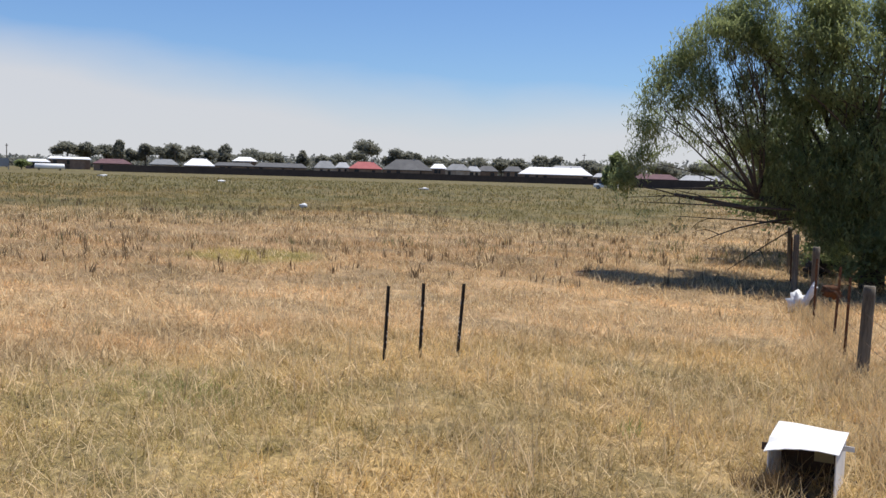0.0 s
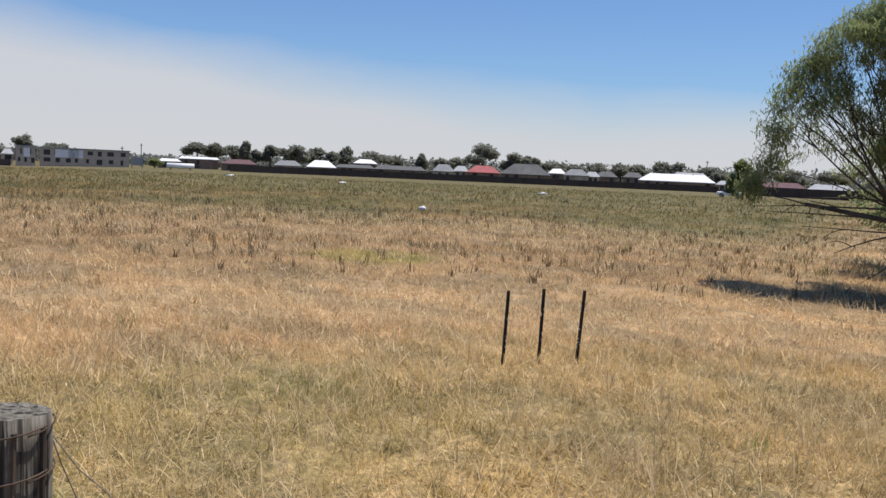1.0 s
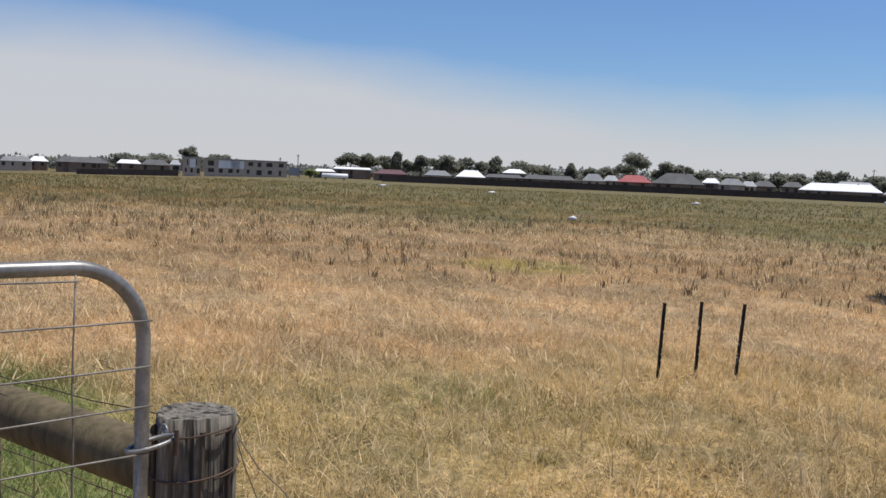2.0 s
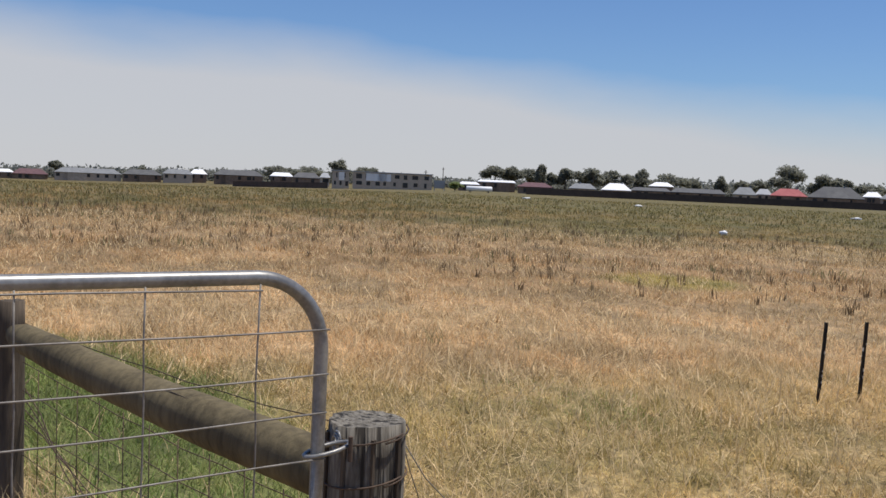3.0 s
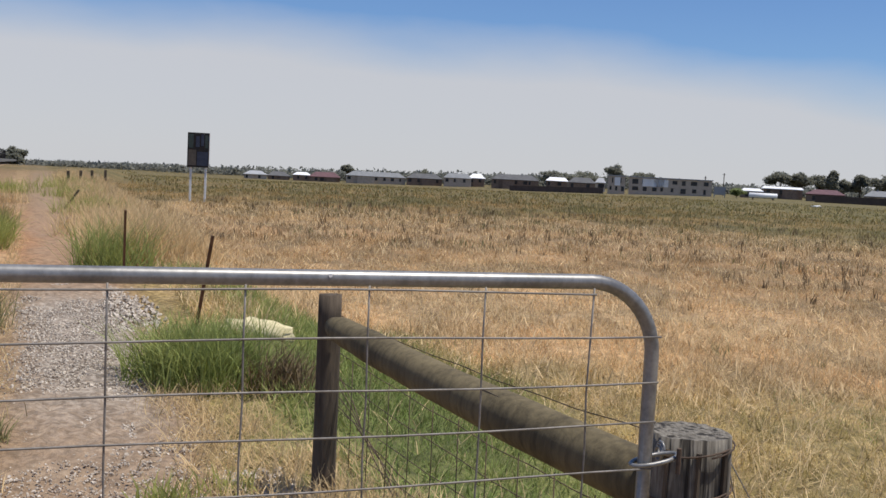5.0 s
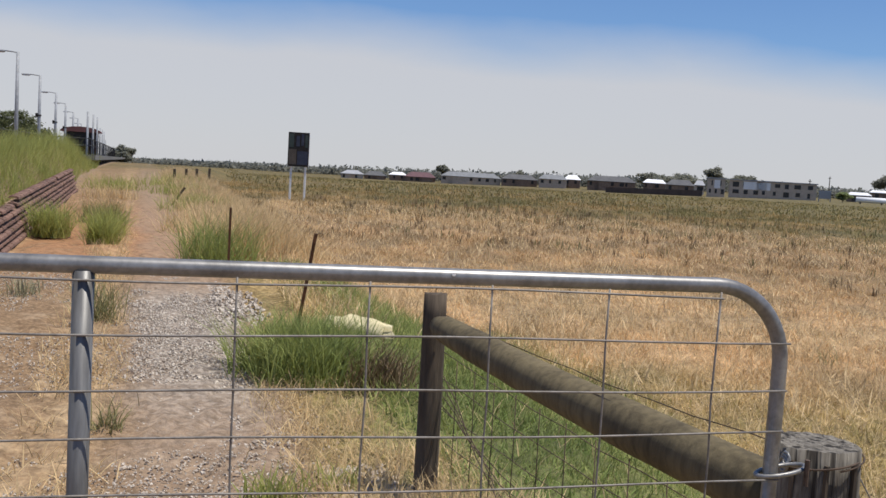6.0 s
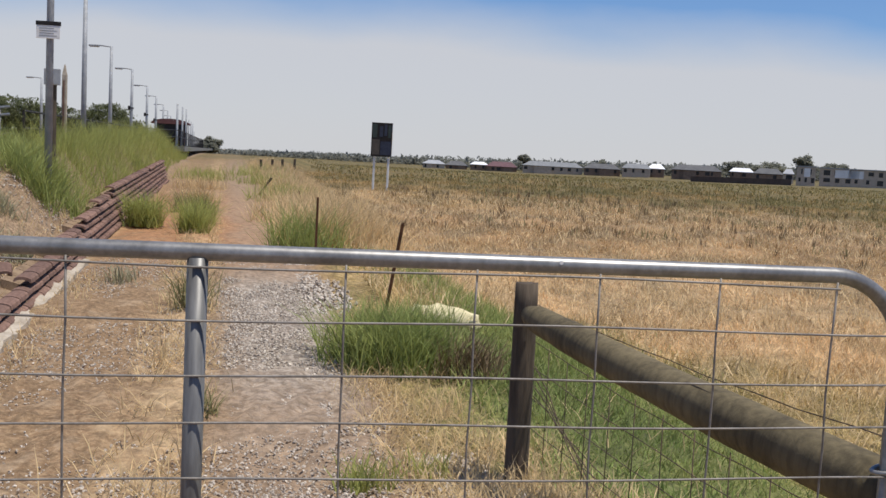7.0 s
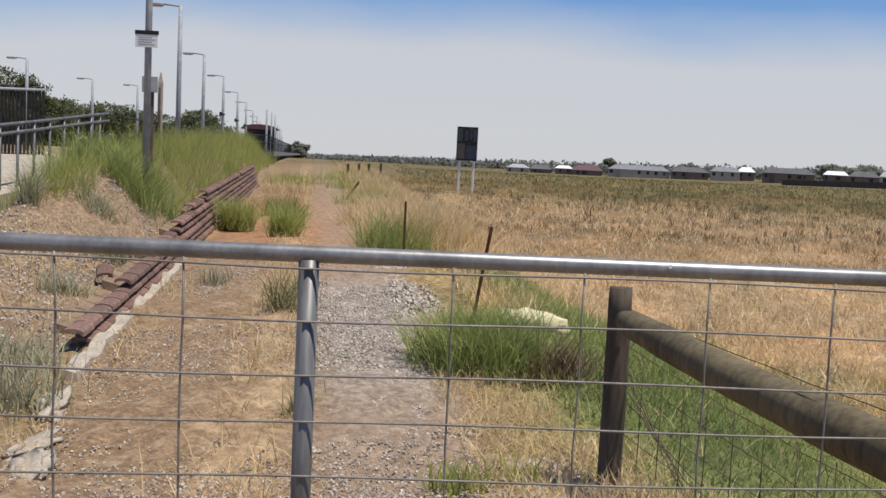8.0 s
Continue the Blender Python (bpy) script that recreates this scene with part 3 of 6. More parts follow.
def brace_log():
    a, b = Vector((BP[0] + 0.09, BP[1] + 0.005, 0.50)), Vector((GP[0] - 0.09, GP[1] - 0.02, 0.485))
    ob = thing("brace_log", (0, 0, 0), "round mossy timber brace log wedged between two fence posts", "fence brace")
    r = random.Random(2)
    bm = bmesh.new()
    n = 22
    pts = [a.lerp(b, k / n) + Vector((0, 0, -0.02 * math.sin(math.pi * k / n))) for k in range(n + 1)]
    rad = [0.084 + 0.016 * k / n + 0.003 * r.uniform(-1, 1) for k in range(n + 1)]
    rad[0], rad[1] = 0.055, 0.08
    tube(bm, pts, rad, 18)
    part("log", bm, LOG_WOOD, ob, "", True)
    for k in range(4):
        q = 0.62 + 0.08 * k
        d = (b - a).normalized()
        c = a.lerp(b, q) + Vector((0, -0.05 + 0.02 * (k % 2), 0.066 - 0.012 * k))
        bm = bmesh.new()
        tube(bm, [c, c + d * 0.1, c + d * (0.2 + 0.05 * k)], [0.001, 0.003, 0.001], 5)
        part("crack", bm, DARK_WOOD, ob, "dark drying crack")


brace_log()


def wire_run(name, points, radius, material, label, parent=None):
    bm = bmesh.new()
    tube(bm, points, radius, 5)
    ob = part(name, bm, material, parent, "", True)
    if parent is None:
        tagged(ob, label, "fence wire")
    return ob


def sag(a, b, drop, n=10, wig=0.0, seed=0):
    a, b, r = Vector(a), Vector(b), random.Random(seed)
    return [a.lerp(b, k / n) - Vector((0, 0, drop * math.sin(math.pi * k / n))) + Vector((r.uniform(-wig, wig), r.uniform(-wig, wig), r.uniform(-wig, wig))) * (0 < k < n) for k in range(n + 1)]


mesh_fence = thing("mesh_fence", (0, 0, 0), "rusty netted stock fence wire strung between the timber posts", "wire fence")
for i, (za, zb) in enumerate(((0.56, 0.62), (0.36, 0.30), (0.20, 0.16), (0.02, 0.02), (-0.16, -0.1))):
    wire_run("strand", sag((BP[0] + 0.07, BP[1] + 0.05, za - (0.02 if i else 0)), (GP[0] - 0.1, GP[1] + 0.06, zb), 0.03, 10, 0.006, i), 0.0024, RUSTY, "", mesh_fence)
for k in range(1, 12):
    q = k / 12
    x, y = BP[0] + (GP[0] - BP[0]) * q, BP[1] + 0.05 + (GP[1] - BP[1]) * q
    wire_run("stay_wire", [(x, y, -0.3), (x + 0.01, y, 0.0), (x, y, 0.32)], 0.0026, RUSTY, "", mesh_fence)
for k in range(4):
    wire_run("loose_wire", sag((BP[0] + 0.02, BP[1] + 0.07, 0.18 - 0.06 * k), (BP[0] + 1.2 - 0.2 * k, BP[1] + 0.45 + 0.08 * k, -0.75 + 0.05 * k), 0.03, 8, 0.015, 40 + k), 0.0034, RUSTY, "", mesh_fence)
for k in range(3):
    wire_run("loose_wire", sag((GP[0] + 0.02, GP[1] + 0.12, 0.62 - 0.16 * (k > 1)), (GP[0] - 0.5 - 0.2 * k, GP[1] + 1.3 - 0.3 * k, -0.5), 0.1, 10, 0.02, 60 + k), 0.0022, WIRE, "", mesh_fence)


# ---- three star pickets in the paddock ----
def star_picket(x, y, lean, height, seed):
    z = gz(x, y)
    ob = thing("star_picket", pose(x, y, z, 0, lean, 40), "black steel star picket with white flecks standing in dry grass", "picket", "pickets in the paddock")
    bm = bmesh.new()
    for k in range(3):
        a = 2 * math.pi * k / 3
        c, s = math.cos(a), math.sin(a)
        q = [(0.0 - s * 0.004, 0.0 + c * 0.004), (c * 0.03 - s * 0.003, s * 0.03 + c * 0.003), (c * 0.03 + s * 0.003, s * 0.03 - c * 0.003), (s * 0.004, -c * 0.004)]
        lo = [bm.verts.new((u, v, -0.2)) for u, v in q]
        hi = [bm.verts.new((u, v, height)) for u, v in q]
        for i in range(4):
            bm.faces.new((lo[i], lo[(i + 1) % 4], hi[(i + 1) % 4], hi[i]))
        bm.faces.new(hi)
    part("shaft", bm, PICKET, ob)
    r = random.Random(seed)
    for _ in range(7):
        h = r.uniform(0.2, height * 0.75)
        a = 2 * math.pi * r.randrange(3) / 3
        bm = bmesh.new()
        box(bm, (0.018, -0.0055, h), (0.031, 0.0055, h + r.uniform(0.015, 0.05)))
        bmesh.ops.rotate(bm, verts=bm.verts, cent=(0, 0, 0), matrix=Matrix.Rotation(a, 3, "Z"))
        part("paint_fleck", bm, PICKET_WHITE, ob, "white paint fleck")


star_picket(-8.60, 10.93, 2.0, 1.10, 1)
star_picket(-8.47, 11.62, 1.5, 1.10, 2)
star_picket(-8.19, 12.20, 3.5, 1.08, 3)


# ---- the roadside: carton, rubbish, fence and the big tree ----
def carton():
    x, y = -2.30, 9.30
    ob = thing("carton", pose(x, y, gz(x, y) + 0.0, 0, 0, 7), "white coated carton lying open on its side in the dry grass", "box")
    w, d, h, t = 0.295, 0.38, 0.41, 0.012
    for name, lo, hi, m in (("side_panel", (-w, -d, 0), (-w + t, d, h - 0.012), WHITE_BOX), ("side_panel", (w - t, -d, 0), (w, d, h + 0.02), WHITE_BOX),
                            ("back_panel", (-w + t, d - t, 0), (w - t, d, h), BOX_IN), ("bottom_panel", (-w + t, -d, 0), (w - t, d - t, t), BOX_IN)):
        bm = bmesh.new()
        box(bm, lo, hi, 0.003)
        part(name, bm, m, ob)
    # the top sheet, bulged and a little torn along its front
    bm = bmesh.new()
    n = 14
    top_v, low_v = [], []
    r = random.Random(9)
    for j in range(n + 1):
        for i in range(n + 1):
            u, v = i / n, j / n
            px = -w - 0.03 + (2 * w + 0.05) * u
            py = -d - 0.03 + (2 * d + 0.04) * v - (0.02 * r.random() if j == 0 else 0)
            pz = h + 0.004 + 0.03 * u + 0.05 * v + 0.025 * math.sin(3.1 * u + 1.5 * v) - (0.03 * (1 - u) ** 3 if v < 0.3 else 0)
            top_v.append(bm.verts.new((px, py, pz + 0.008)))
            low_v.append(bm.verts.new((px, py, pz)))
    for j in range(n):
        for i in range(n):
            a = j * (n + 1) + i
            bm.faces.new((top_v[a], top_v[a + 1], top_v[a + n + 2], top_v[a + n + 1]))
            bm.faces.new((low_v[a + n + 1], low_v[a + n + 2], low_v[a + 1], low_v[a]))
    rim = [i for i in range(n)] + [n + (n + 1) * j for j in range(n)] + [(n + 1) * n + n - i for i in range(n)] + [(n + 1) * (n - j) for j in range(n)]
    for a, b in zip(rim, rim[1:] + rim[:1]):
        bm.faces.new((low_v[a], low_v[b], top_v[b], top_v[a]))
    part("top_sheet", bm, WHITE_BOX, ob, "bulged white top sheet")
    bm = bmesh.new()
    box(bm, (0.02, d - t - 0.006, 0.16), (0.20, d - t - 0.001, 0.34))
    part("torn_patch", bm, SAND, ob, "pale torn patch inside")
    bm = bmesh.new()
    box(bm, (-w - 0.10, -0.1, h - 0.09), (-w, -0.085, h - 0.02))
    part("loose_flap", bm, BOX_IN, ob, "brown loose flap")
    bm = bmesh.new()
    box(bm, (w, 0.12, h - 0.05), (w + 0.1, 0.13, h), 0.002)
    part("loose_flap", bm, WHITE_BOX, ob)


carton()
rng = np.random.default_rng(21)


def tuft(name, x, y, n, spread, length, width, lean, material, label, category="grass tuft", group="", droop=0.4, kind=""):
    pos = np.array((x, y)) + spread * np.clip(rng.normal(0, 1, (n, 2)), -2.0, 2.0)
    pos = np.column_stack((pos, ground_z(pos[:, 0], pos[:, 1]) - 0.01))
    ob = blades(name, pos, length, width, lean, material, label, category, rng, droop, None, kind)
    if group:
        ob["group"] = group
    return ob


tuft("dead_weed", -2.45, 8.8, 150, 0.07, 0.34, 0.009, 0.35, STALK, "dark dead weed growing in front of the carton", "weed")
tuft("dead_weed", -2.68, 8.9, 90, 0.08, 0.22, 0.009, 0.5, STALK, "dark dead weed beside the carton", "weed")


def lump(name, m, radii, material, label, category, seed, rough=0.25, sub=3):
    r = np.random.default_rng(seed)
    bm = bmesh.new()
    bmesh.ops.create_icosphere(bm, subdivisions=sub, radius=1.0)
    o = Vector(r.uniform(-20, 20, 3))
    for v in bm.verts:
        k = 1 + rough * noise.noise(v.co * 2.2 + o) + 0.5 * rough * noise.noise(v.co * 5 + o)
        v.co = Vector((v.co.x * radii[0], v.co.y * radii[1], v.co.z * radii[2])) * k
    ob = part(name, bm, material, None, "", sub > 2)
    ob.matrix_basis = m
    return tagged(ob, label, category)


lump("plastic_bag", pose(-5.72, 21.45, gz(-5.7, 21.4) + 0.2, 0, 0, 20), (0.17, 0.14, 0.23), PLASTIC, "crumpled white plastic bag dumped by the fence", "bag", 3, 0.9)
lump("plastic_bag", pose(-5.42, 21.2, gz(-5.4, 21.2) + 0.42, 0, 25, 0), (0.07, 0.06, 0.26), PLASTIC, "twisted white plastic bag end leaning on the fence", "bag", 5, 0.7)
lump("rubbish_heap", pose(-5.0, 21.3, gz(-5, 21.3) + 0.55, 0, 0, 0), (0.2, 0.12, 0.12), RUST_STEEL, "red rag caught on the fence", "rag", 6, 0.8)
lump("dark_tyre_heap", pose(-7.4, 29.5, gz(-7.4, 29.5) + 0.25, 0, 0, 0), (0.32, 0.25, 0.22), PICKET, "dark dumped bundle in the tree shade", "rubbish", 8, 0.6)
for k, (az, d, w) in enumerate(((132.9, 57, 0.24), (126.0, 105, 0.5), (137.5, 120, 0.4), (143.8, 150, 0.7))):
    x, y, z = polar(az, d)
    lump("plastic_sheet", pose(x, y, z + 0.12, 0, 0, 30 * k), (w, 0.3 * w + 0.1, 0.13), PLASTIC, "scrap of white plastic lying in the paddock", "rubbish", 30 + k, 0.6)

road_posts = [(-3.05, 15.1, 1.36, 0.085), (-5.36, 21.3, 1.45, 0.075), (-6.6, 24.4, 1.5, 0.07), (-8.3, 30.0, 1.4, 0.07)]
for k, (x, y, h, r) in enumerate(road_posts):
    rough_post("fence_post", pose(x, y, gz(x, y), 0, 1.5 - k, 0), r, h, OLD_WOOD, "grey weathered timber fence post beside the tree", 0.02, 12, 20 + k, "roadside fence posts")
steel_posts = [(-4.14, 18.0, 1.35), (-3.66, 16.7, 1.3), (-5.0, 20.0, 1.3), (-7.3, 26.6, 1.3)]
for k, (x, y, h) in enumerate(steel_posts):
    ob = thing("steel_post", pose(x, y, gz(x, y), 0, 2 - k, 0), "thin dark steel fence post in the grass", "fence post", "steel fence posts")
    bm = bmesh.new()
    box(bm, (-0.022, -0.004, -0.2), (0.022, 0.004, h))
    box(bm, (-0.004, 0.0045, -0.2), (0.004, 0.026, h))
    part("shaft", bm, RUST_STEEL, ob)
road_fence = thing("road_fence_wires", (0, 0, 0), "loose rusty wires of the roadside fence", "wire fence")
line = sorted([(x, y, h) for x, y, h, _ in road_posts] + steel_posts, key=lambda q: q[1])
for lvl in (0.25, 0.6, 0.9, 1.2):
    for (xa, ya, _), (xb, yb, _) in zip(line, line[1:]):
        wire_run("strand", sag((xa, ya, gz(xa, ya) + lvl), (xb, yb, gz(xb, yb) + lvl), 0.03, 6, 0.01, int(ya * 7)), 0.003, RUSTY, "", road_fence)
xa, ya, _ = line[0]
for lvl in (0.55, 0.95):
    wire_run("strand", sag((xa, ya, gz(xa, ya) + lvl), (-0.8, 10.2, gz(-0.8, 10.2) + lvl), 0.1, 8, 0.01, 4), 0.0035, RUSTY, "", road_fence)
n = 420
t = rng.uniform(0, 1, n)
pos = np.column_stack((-1.4 - 4.2 * t + rng.normal(0, 0.28, n), 9.5 + 12.5 * t + rng.normal(0, 0.3, n)))
pos = np.repeat(pos, 8, 0) + rng.normal(0, 0.06, (n * 8, 2))
pos = np.column_stack((pos, ground_z(pos[:, 0], pos[:, 1])))
blades("fence_grass", pos, 0.36, 0.011, 0.45, STRAW, "tall dry straw grass along the roadside fence", "grass", rng)


def limb(bm, a, b, ra, rb, bend, r, n=7):
    a, b = Vector(a), Vector(b)
    off = Vector((r.uniform(-1, 1), r.uniform(-1, 1), r.uniform(-0.3, 1))) * bend
    pts = [a.lerp(b, k / n) + off * math.sin(math.pi * k / n) + Vector((r.uniform(-1, 1), r.uniform(-1, 1), r.uniform(-1, 1))) * 0.02 * (0 < k < n) for k in range(n + 1)]
    tube(bm, pts, [ra + (rb - ra) * k / n for k in range(n + 1)], 7)
    return pts


def leaf_cloud(centres, per, spread, rg):
    p = np.repeat(np.array(centres), per, 0)
    d = rg.normal(0, 1, p.shape)
    return p + d * np.array(spread)


def big_tree():
    """A spreading wattle-like tree with drooping foliage and bare limbs on its field side."""
    r, rg = random.Random(17), np.random.default_rng(17)
    bx, by = -5.6, 28.0
    ob = thing("roadside_tree", (bx, by, gz(bx, by)), "large spreading green tree with dark limbs shading the fence", "tree")
    o = Vector((bx, by, gz(bx, by)))
    bm = bmesh.new()
    tube(bm, [(0, 0, -0.3), (0.05, 0, 0.6), (-0.1, -0.1, 1.6), (-0.2, -0.1, 2.6)], [0.36, 0.28, 0.24, 0.2], 12)
    part("trunk", bm, BARK, ob, "", True)
    # centre, radii and clumps of each mass of foliage, from the trunk's foot
    lobes = [((-4.75, -1.9, 4.2), (1.2, 1.2, 1.95), 78), ((-3.7, -1.6, 6.3), (1.1, 1.2, 1.0), 60), ((-5.75, -2.2, 3.3), (0.35, 0.4, 0.4), 9),
             ((-2.2, -1.0, 6.9), (1.9, 1.6, 1.5), 150), ((-0.3, -0.8, 5.8), (2.2, 1.7, 2.0), 190), ((1.6, -0.4, 7.2), (2.2, 2.0, 1.8), 130),
             ((-2.6, -0.9, 4.4), (1.3, 1.3, 1.5), 100), ((-1.6, -0.9, 2.7), (1.3, 1.1, 1.1), 120), ((0.4, -1.3, 3.0), (1.6, 1.2, 1.5), 140),
             ((2.0, -0.8, 3.6), (1.8, 1.4, 2.2), 130), ((-0.4, -1.2, 1.75), (1.2, 0.7, 0.65), 90), ((0.9, -1.5, 1.5), (1.1, 0.7, 0.7), 90), ((2.6, -1.2, 1.6), (1.2, 0.8, 0.9), 80), ((0.6, 0.5, 4.6), (2.6, 1.6, 2.4), 160), ((-3.6, 0.6, 3.2), (1.1, 1.2, 1.0), 40), ((-6.2, -2.4, 2.6), (0.22, 0.25, 0.36), 9)]
    pts_all = []
    starts = [Vector((-0.2, -0.1, 2.4)), Vector((-0.1, -0.1, 1.5)), Vector((0.05, 0, 0.9))]
    fan = Vector((-2.7, -1.35, 2.3))
    for j, (c, rad, k) in enumerate(lobes):
        c, boughs = Vector(c), bmesh.new()
        hub = c - Vector((c.x * 0.22, c.y * 0.22, rad[2] * 0.75))
        if j < 3:
            hub = fan
        bend = limb(boughs, starts[0] if c.z > 4 and j > 2 else starts[1], hub, 0.11, 0.05, 0.35, r)
        u = rg.normal(0, 1, (k, 3))
        u /= np.linalg.norm(u, axis=1)[:, None]
        if j < 2:
            u[:, 2] = np.where(u[:, 2] < -0.25, -u[:, 2], u[:, 2])
        q = np.array(c) + u * np.array(rad) * rg.uniform(0.8 if j < 2 else 0.55, 1.05, (k, 1))
        pts_all.append(q)
        if j < 2:
            # crooked main limbs that fork towards the foliage
            for i in range(0, k, 11):
                stem = limb(boughs, fan, fan.lerp(Vector(q[i]), 0.8), 0.036, 0.012, 0.55, r, 8)
                for e in sorted(range(k), key=lambda e: (Vector(q[e]) - Vector(q[i])).length)[:6]:
                    limb(boughs, stem[r.randrange(3, 9)], q[e], 0.012, 0.004, 0.3, r, 6)
        for i in range(0, k if j > 1 else 0, 9):
            limb(boughs, bend[-1] if j < 3 else bend[r.randrange(4, 8)], q[i], 0.022, 0.005, 0.22, r, 7)
        part("limb", boughs, BARK, ob, "", True)
    # stout limbs showing through the road side of the crown
    for a, e in (((0.05, 0, 0.9), (-1.3, -2.0, 5.0)), ((-0.1, -0.1, 1.8), (0.5, -2.3, 6.3)), ((0.05, 0, 1.0), (1.9, -2.0, 5.6)), ((0, 0, 0.8), (2.6, -1.9, 3.6)), ((-0.1, -0.1, 1.5), (-2.9, -1.6, 6.4))):
        boughs = bmesh.new()
        arm = limb(boughs, a, e, 0.085, 0.02, 0.6, r, 9)
        for _ in range(6):
            s = arm[r.randrange(4, 9)]
            limb(boughs, s, s + Vector((r.uniform(-1.5, 0.6), r.uniform(-0.5, 0.1), r.uniform(0.2, 1.4))), 0.026, 0.006, 0.2, r, 5)
        part("limb", boughs, BARK, ob, "", True)
    # low bare limbs reaching out over the field
    for e in ((-5.6, -2.5, 2.1), (-4.7, -2.3, 1.75), (-3.9, -2.1, 1.1), (-5.1, -1.6, 2.5), (-6.1, -2.3, 2.2), (-3.3, -1.7, 0.35)):
        boughs = bmesh.new()
        arm = limb(boughs, (-0.6, -0.2, 1.9), e, 0.05, 0.008, 0.9, r)
        for _ in range(4):
            a = arm[r.randrange(3, 7)]
            limb(boughs, a, a + Vector((r.uniform(-1.1, 0.2), r.uniform(-0.5, 0.5), r.uniform(-0.5, 0.35))), 0.016, 0.004, 0.12, r, 4)
        part("bare_limb", boughs, BARK, ob, "dark bare limb", True)
    pts = np.concatenate(pts_all)
    pos = leaf_cloud(pts, 92, (0.17, 0.17, 0.15), rg)
    blades("crown", pos, 0.17, 0.034, 1.8, LEAF, "", "", rg, 0.5, ob)
    extra = leaf_cloud([(-5.5, -2.5, 1.75), (-4.6, -2.3, 1.45), (-6.2, -2.4, 2.0), (-4.4, -2.2, 2.1)], 60, (0.14, 0.14, 0.14), rg)
    blades("twig_leaves", extra, 0.12, 0.03, 1.5, LEAF, "", "", rg, 0.5, ob)


big_tree()


def tree(name, x, y, height, spread, label, seed, material=LEAF_HAZED, clumps=60, leaf=0.5, trunk=0.25, group="", per=14):
    """A tree of trunk, a few limbs and an uneven crown of leaf clumps."""
    r, rg = random.Random(seed), np.random.default_rng(seed)
    ob = thing(name, (x, y, gz(x, y)), label, "tree", group)
    tr = bmesh.new()
    tube(tr, [(0, 0, -1), (0.02 * height, 0, height * 0.25), (-0.02 * height, 0.01 * height, height * 0.55), (0, 0, height * 0.8)], [0.035 * height, 0.028 * height, 0.02 * height, 0.008 * height], 7)
    k = 7 + r.randrange(4)
    hubs = [((r.uniform(-0.4, 0.4)) * spread, r.uniform(-0.3, 0.3) * spread, height * r.uniform(trunk + 0.15, 0.78)) for _ in range(k)]
    hubs[0] = (0, 0, height * 0.82)
    for h in hubs:
        limb(tr, (0, 0, height * trunk), h, 0.014 * height, 0.005 * height, 0.03 * height, r, 4)
    part("trunk", tr, BARK, ob)
    q = []
    for h in hubs:
        u = rg.normal(0, 1, (clumps // k, 3))
        u /= np.linalg.norm(u, axis=1)[:, None]
        q.append(np.array(h) + u * np.array((0.24 * spread, 0.24 * spread, 0.17 * height)) * rg.uniform(0.5, 1.05, (len(u), 1)))
    pos = leaf_cloud(np.concatenate(q), per, (0.05 * spread, 0.05 * spread, 0.03 * height), rg)
    blades("crown", pos, leaf, leaf * 0.55, 1.3, material, "", "", rg, 0.5, ob)
    return ob


for k, (x, y, h, s) in enumerate(((-2.2, 33.0, 8.5, 7.0), (-8.6, 36.0, 7.6, 8.0), (1.8, 29.0, 9.0, 7.5), (-3.6, 43, 8.0, 7.0))):
    tree("fence_tree", x, y, h, s, "dense green tree in the row along the road", 60 + k, LEAF, 190, 0.2, 0.12, "roadside trees", 60)

for k, (x, y, h, s) in enumerate(((-4.6, 26.6, 2.3, 2.6), (-2.6, 26.0, 2.8, 3.0), (-6.9, 30.5, 2.6, 3.2), (-0.8, 25.0, 2.6, 3.0))):
    tree("shrub", x, y, h, s, "dark green shrub under the roadside trees", 80 + k, LEAF, 110, 0.14, 0.03, "roadside shrubs", 44)


# ---- the track side: station bank, lamps, wall, weeds ----
def wall_line(x):
    return -2.46 + 0.118 * x


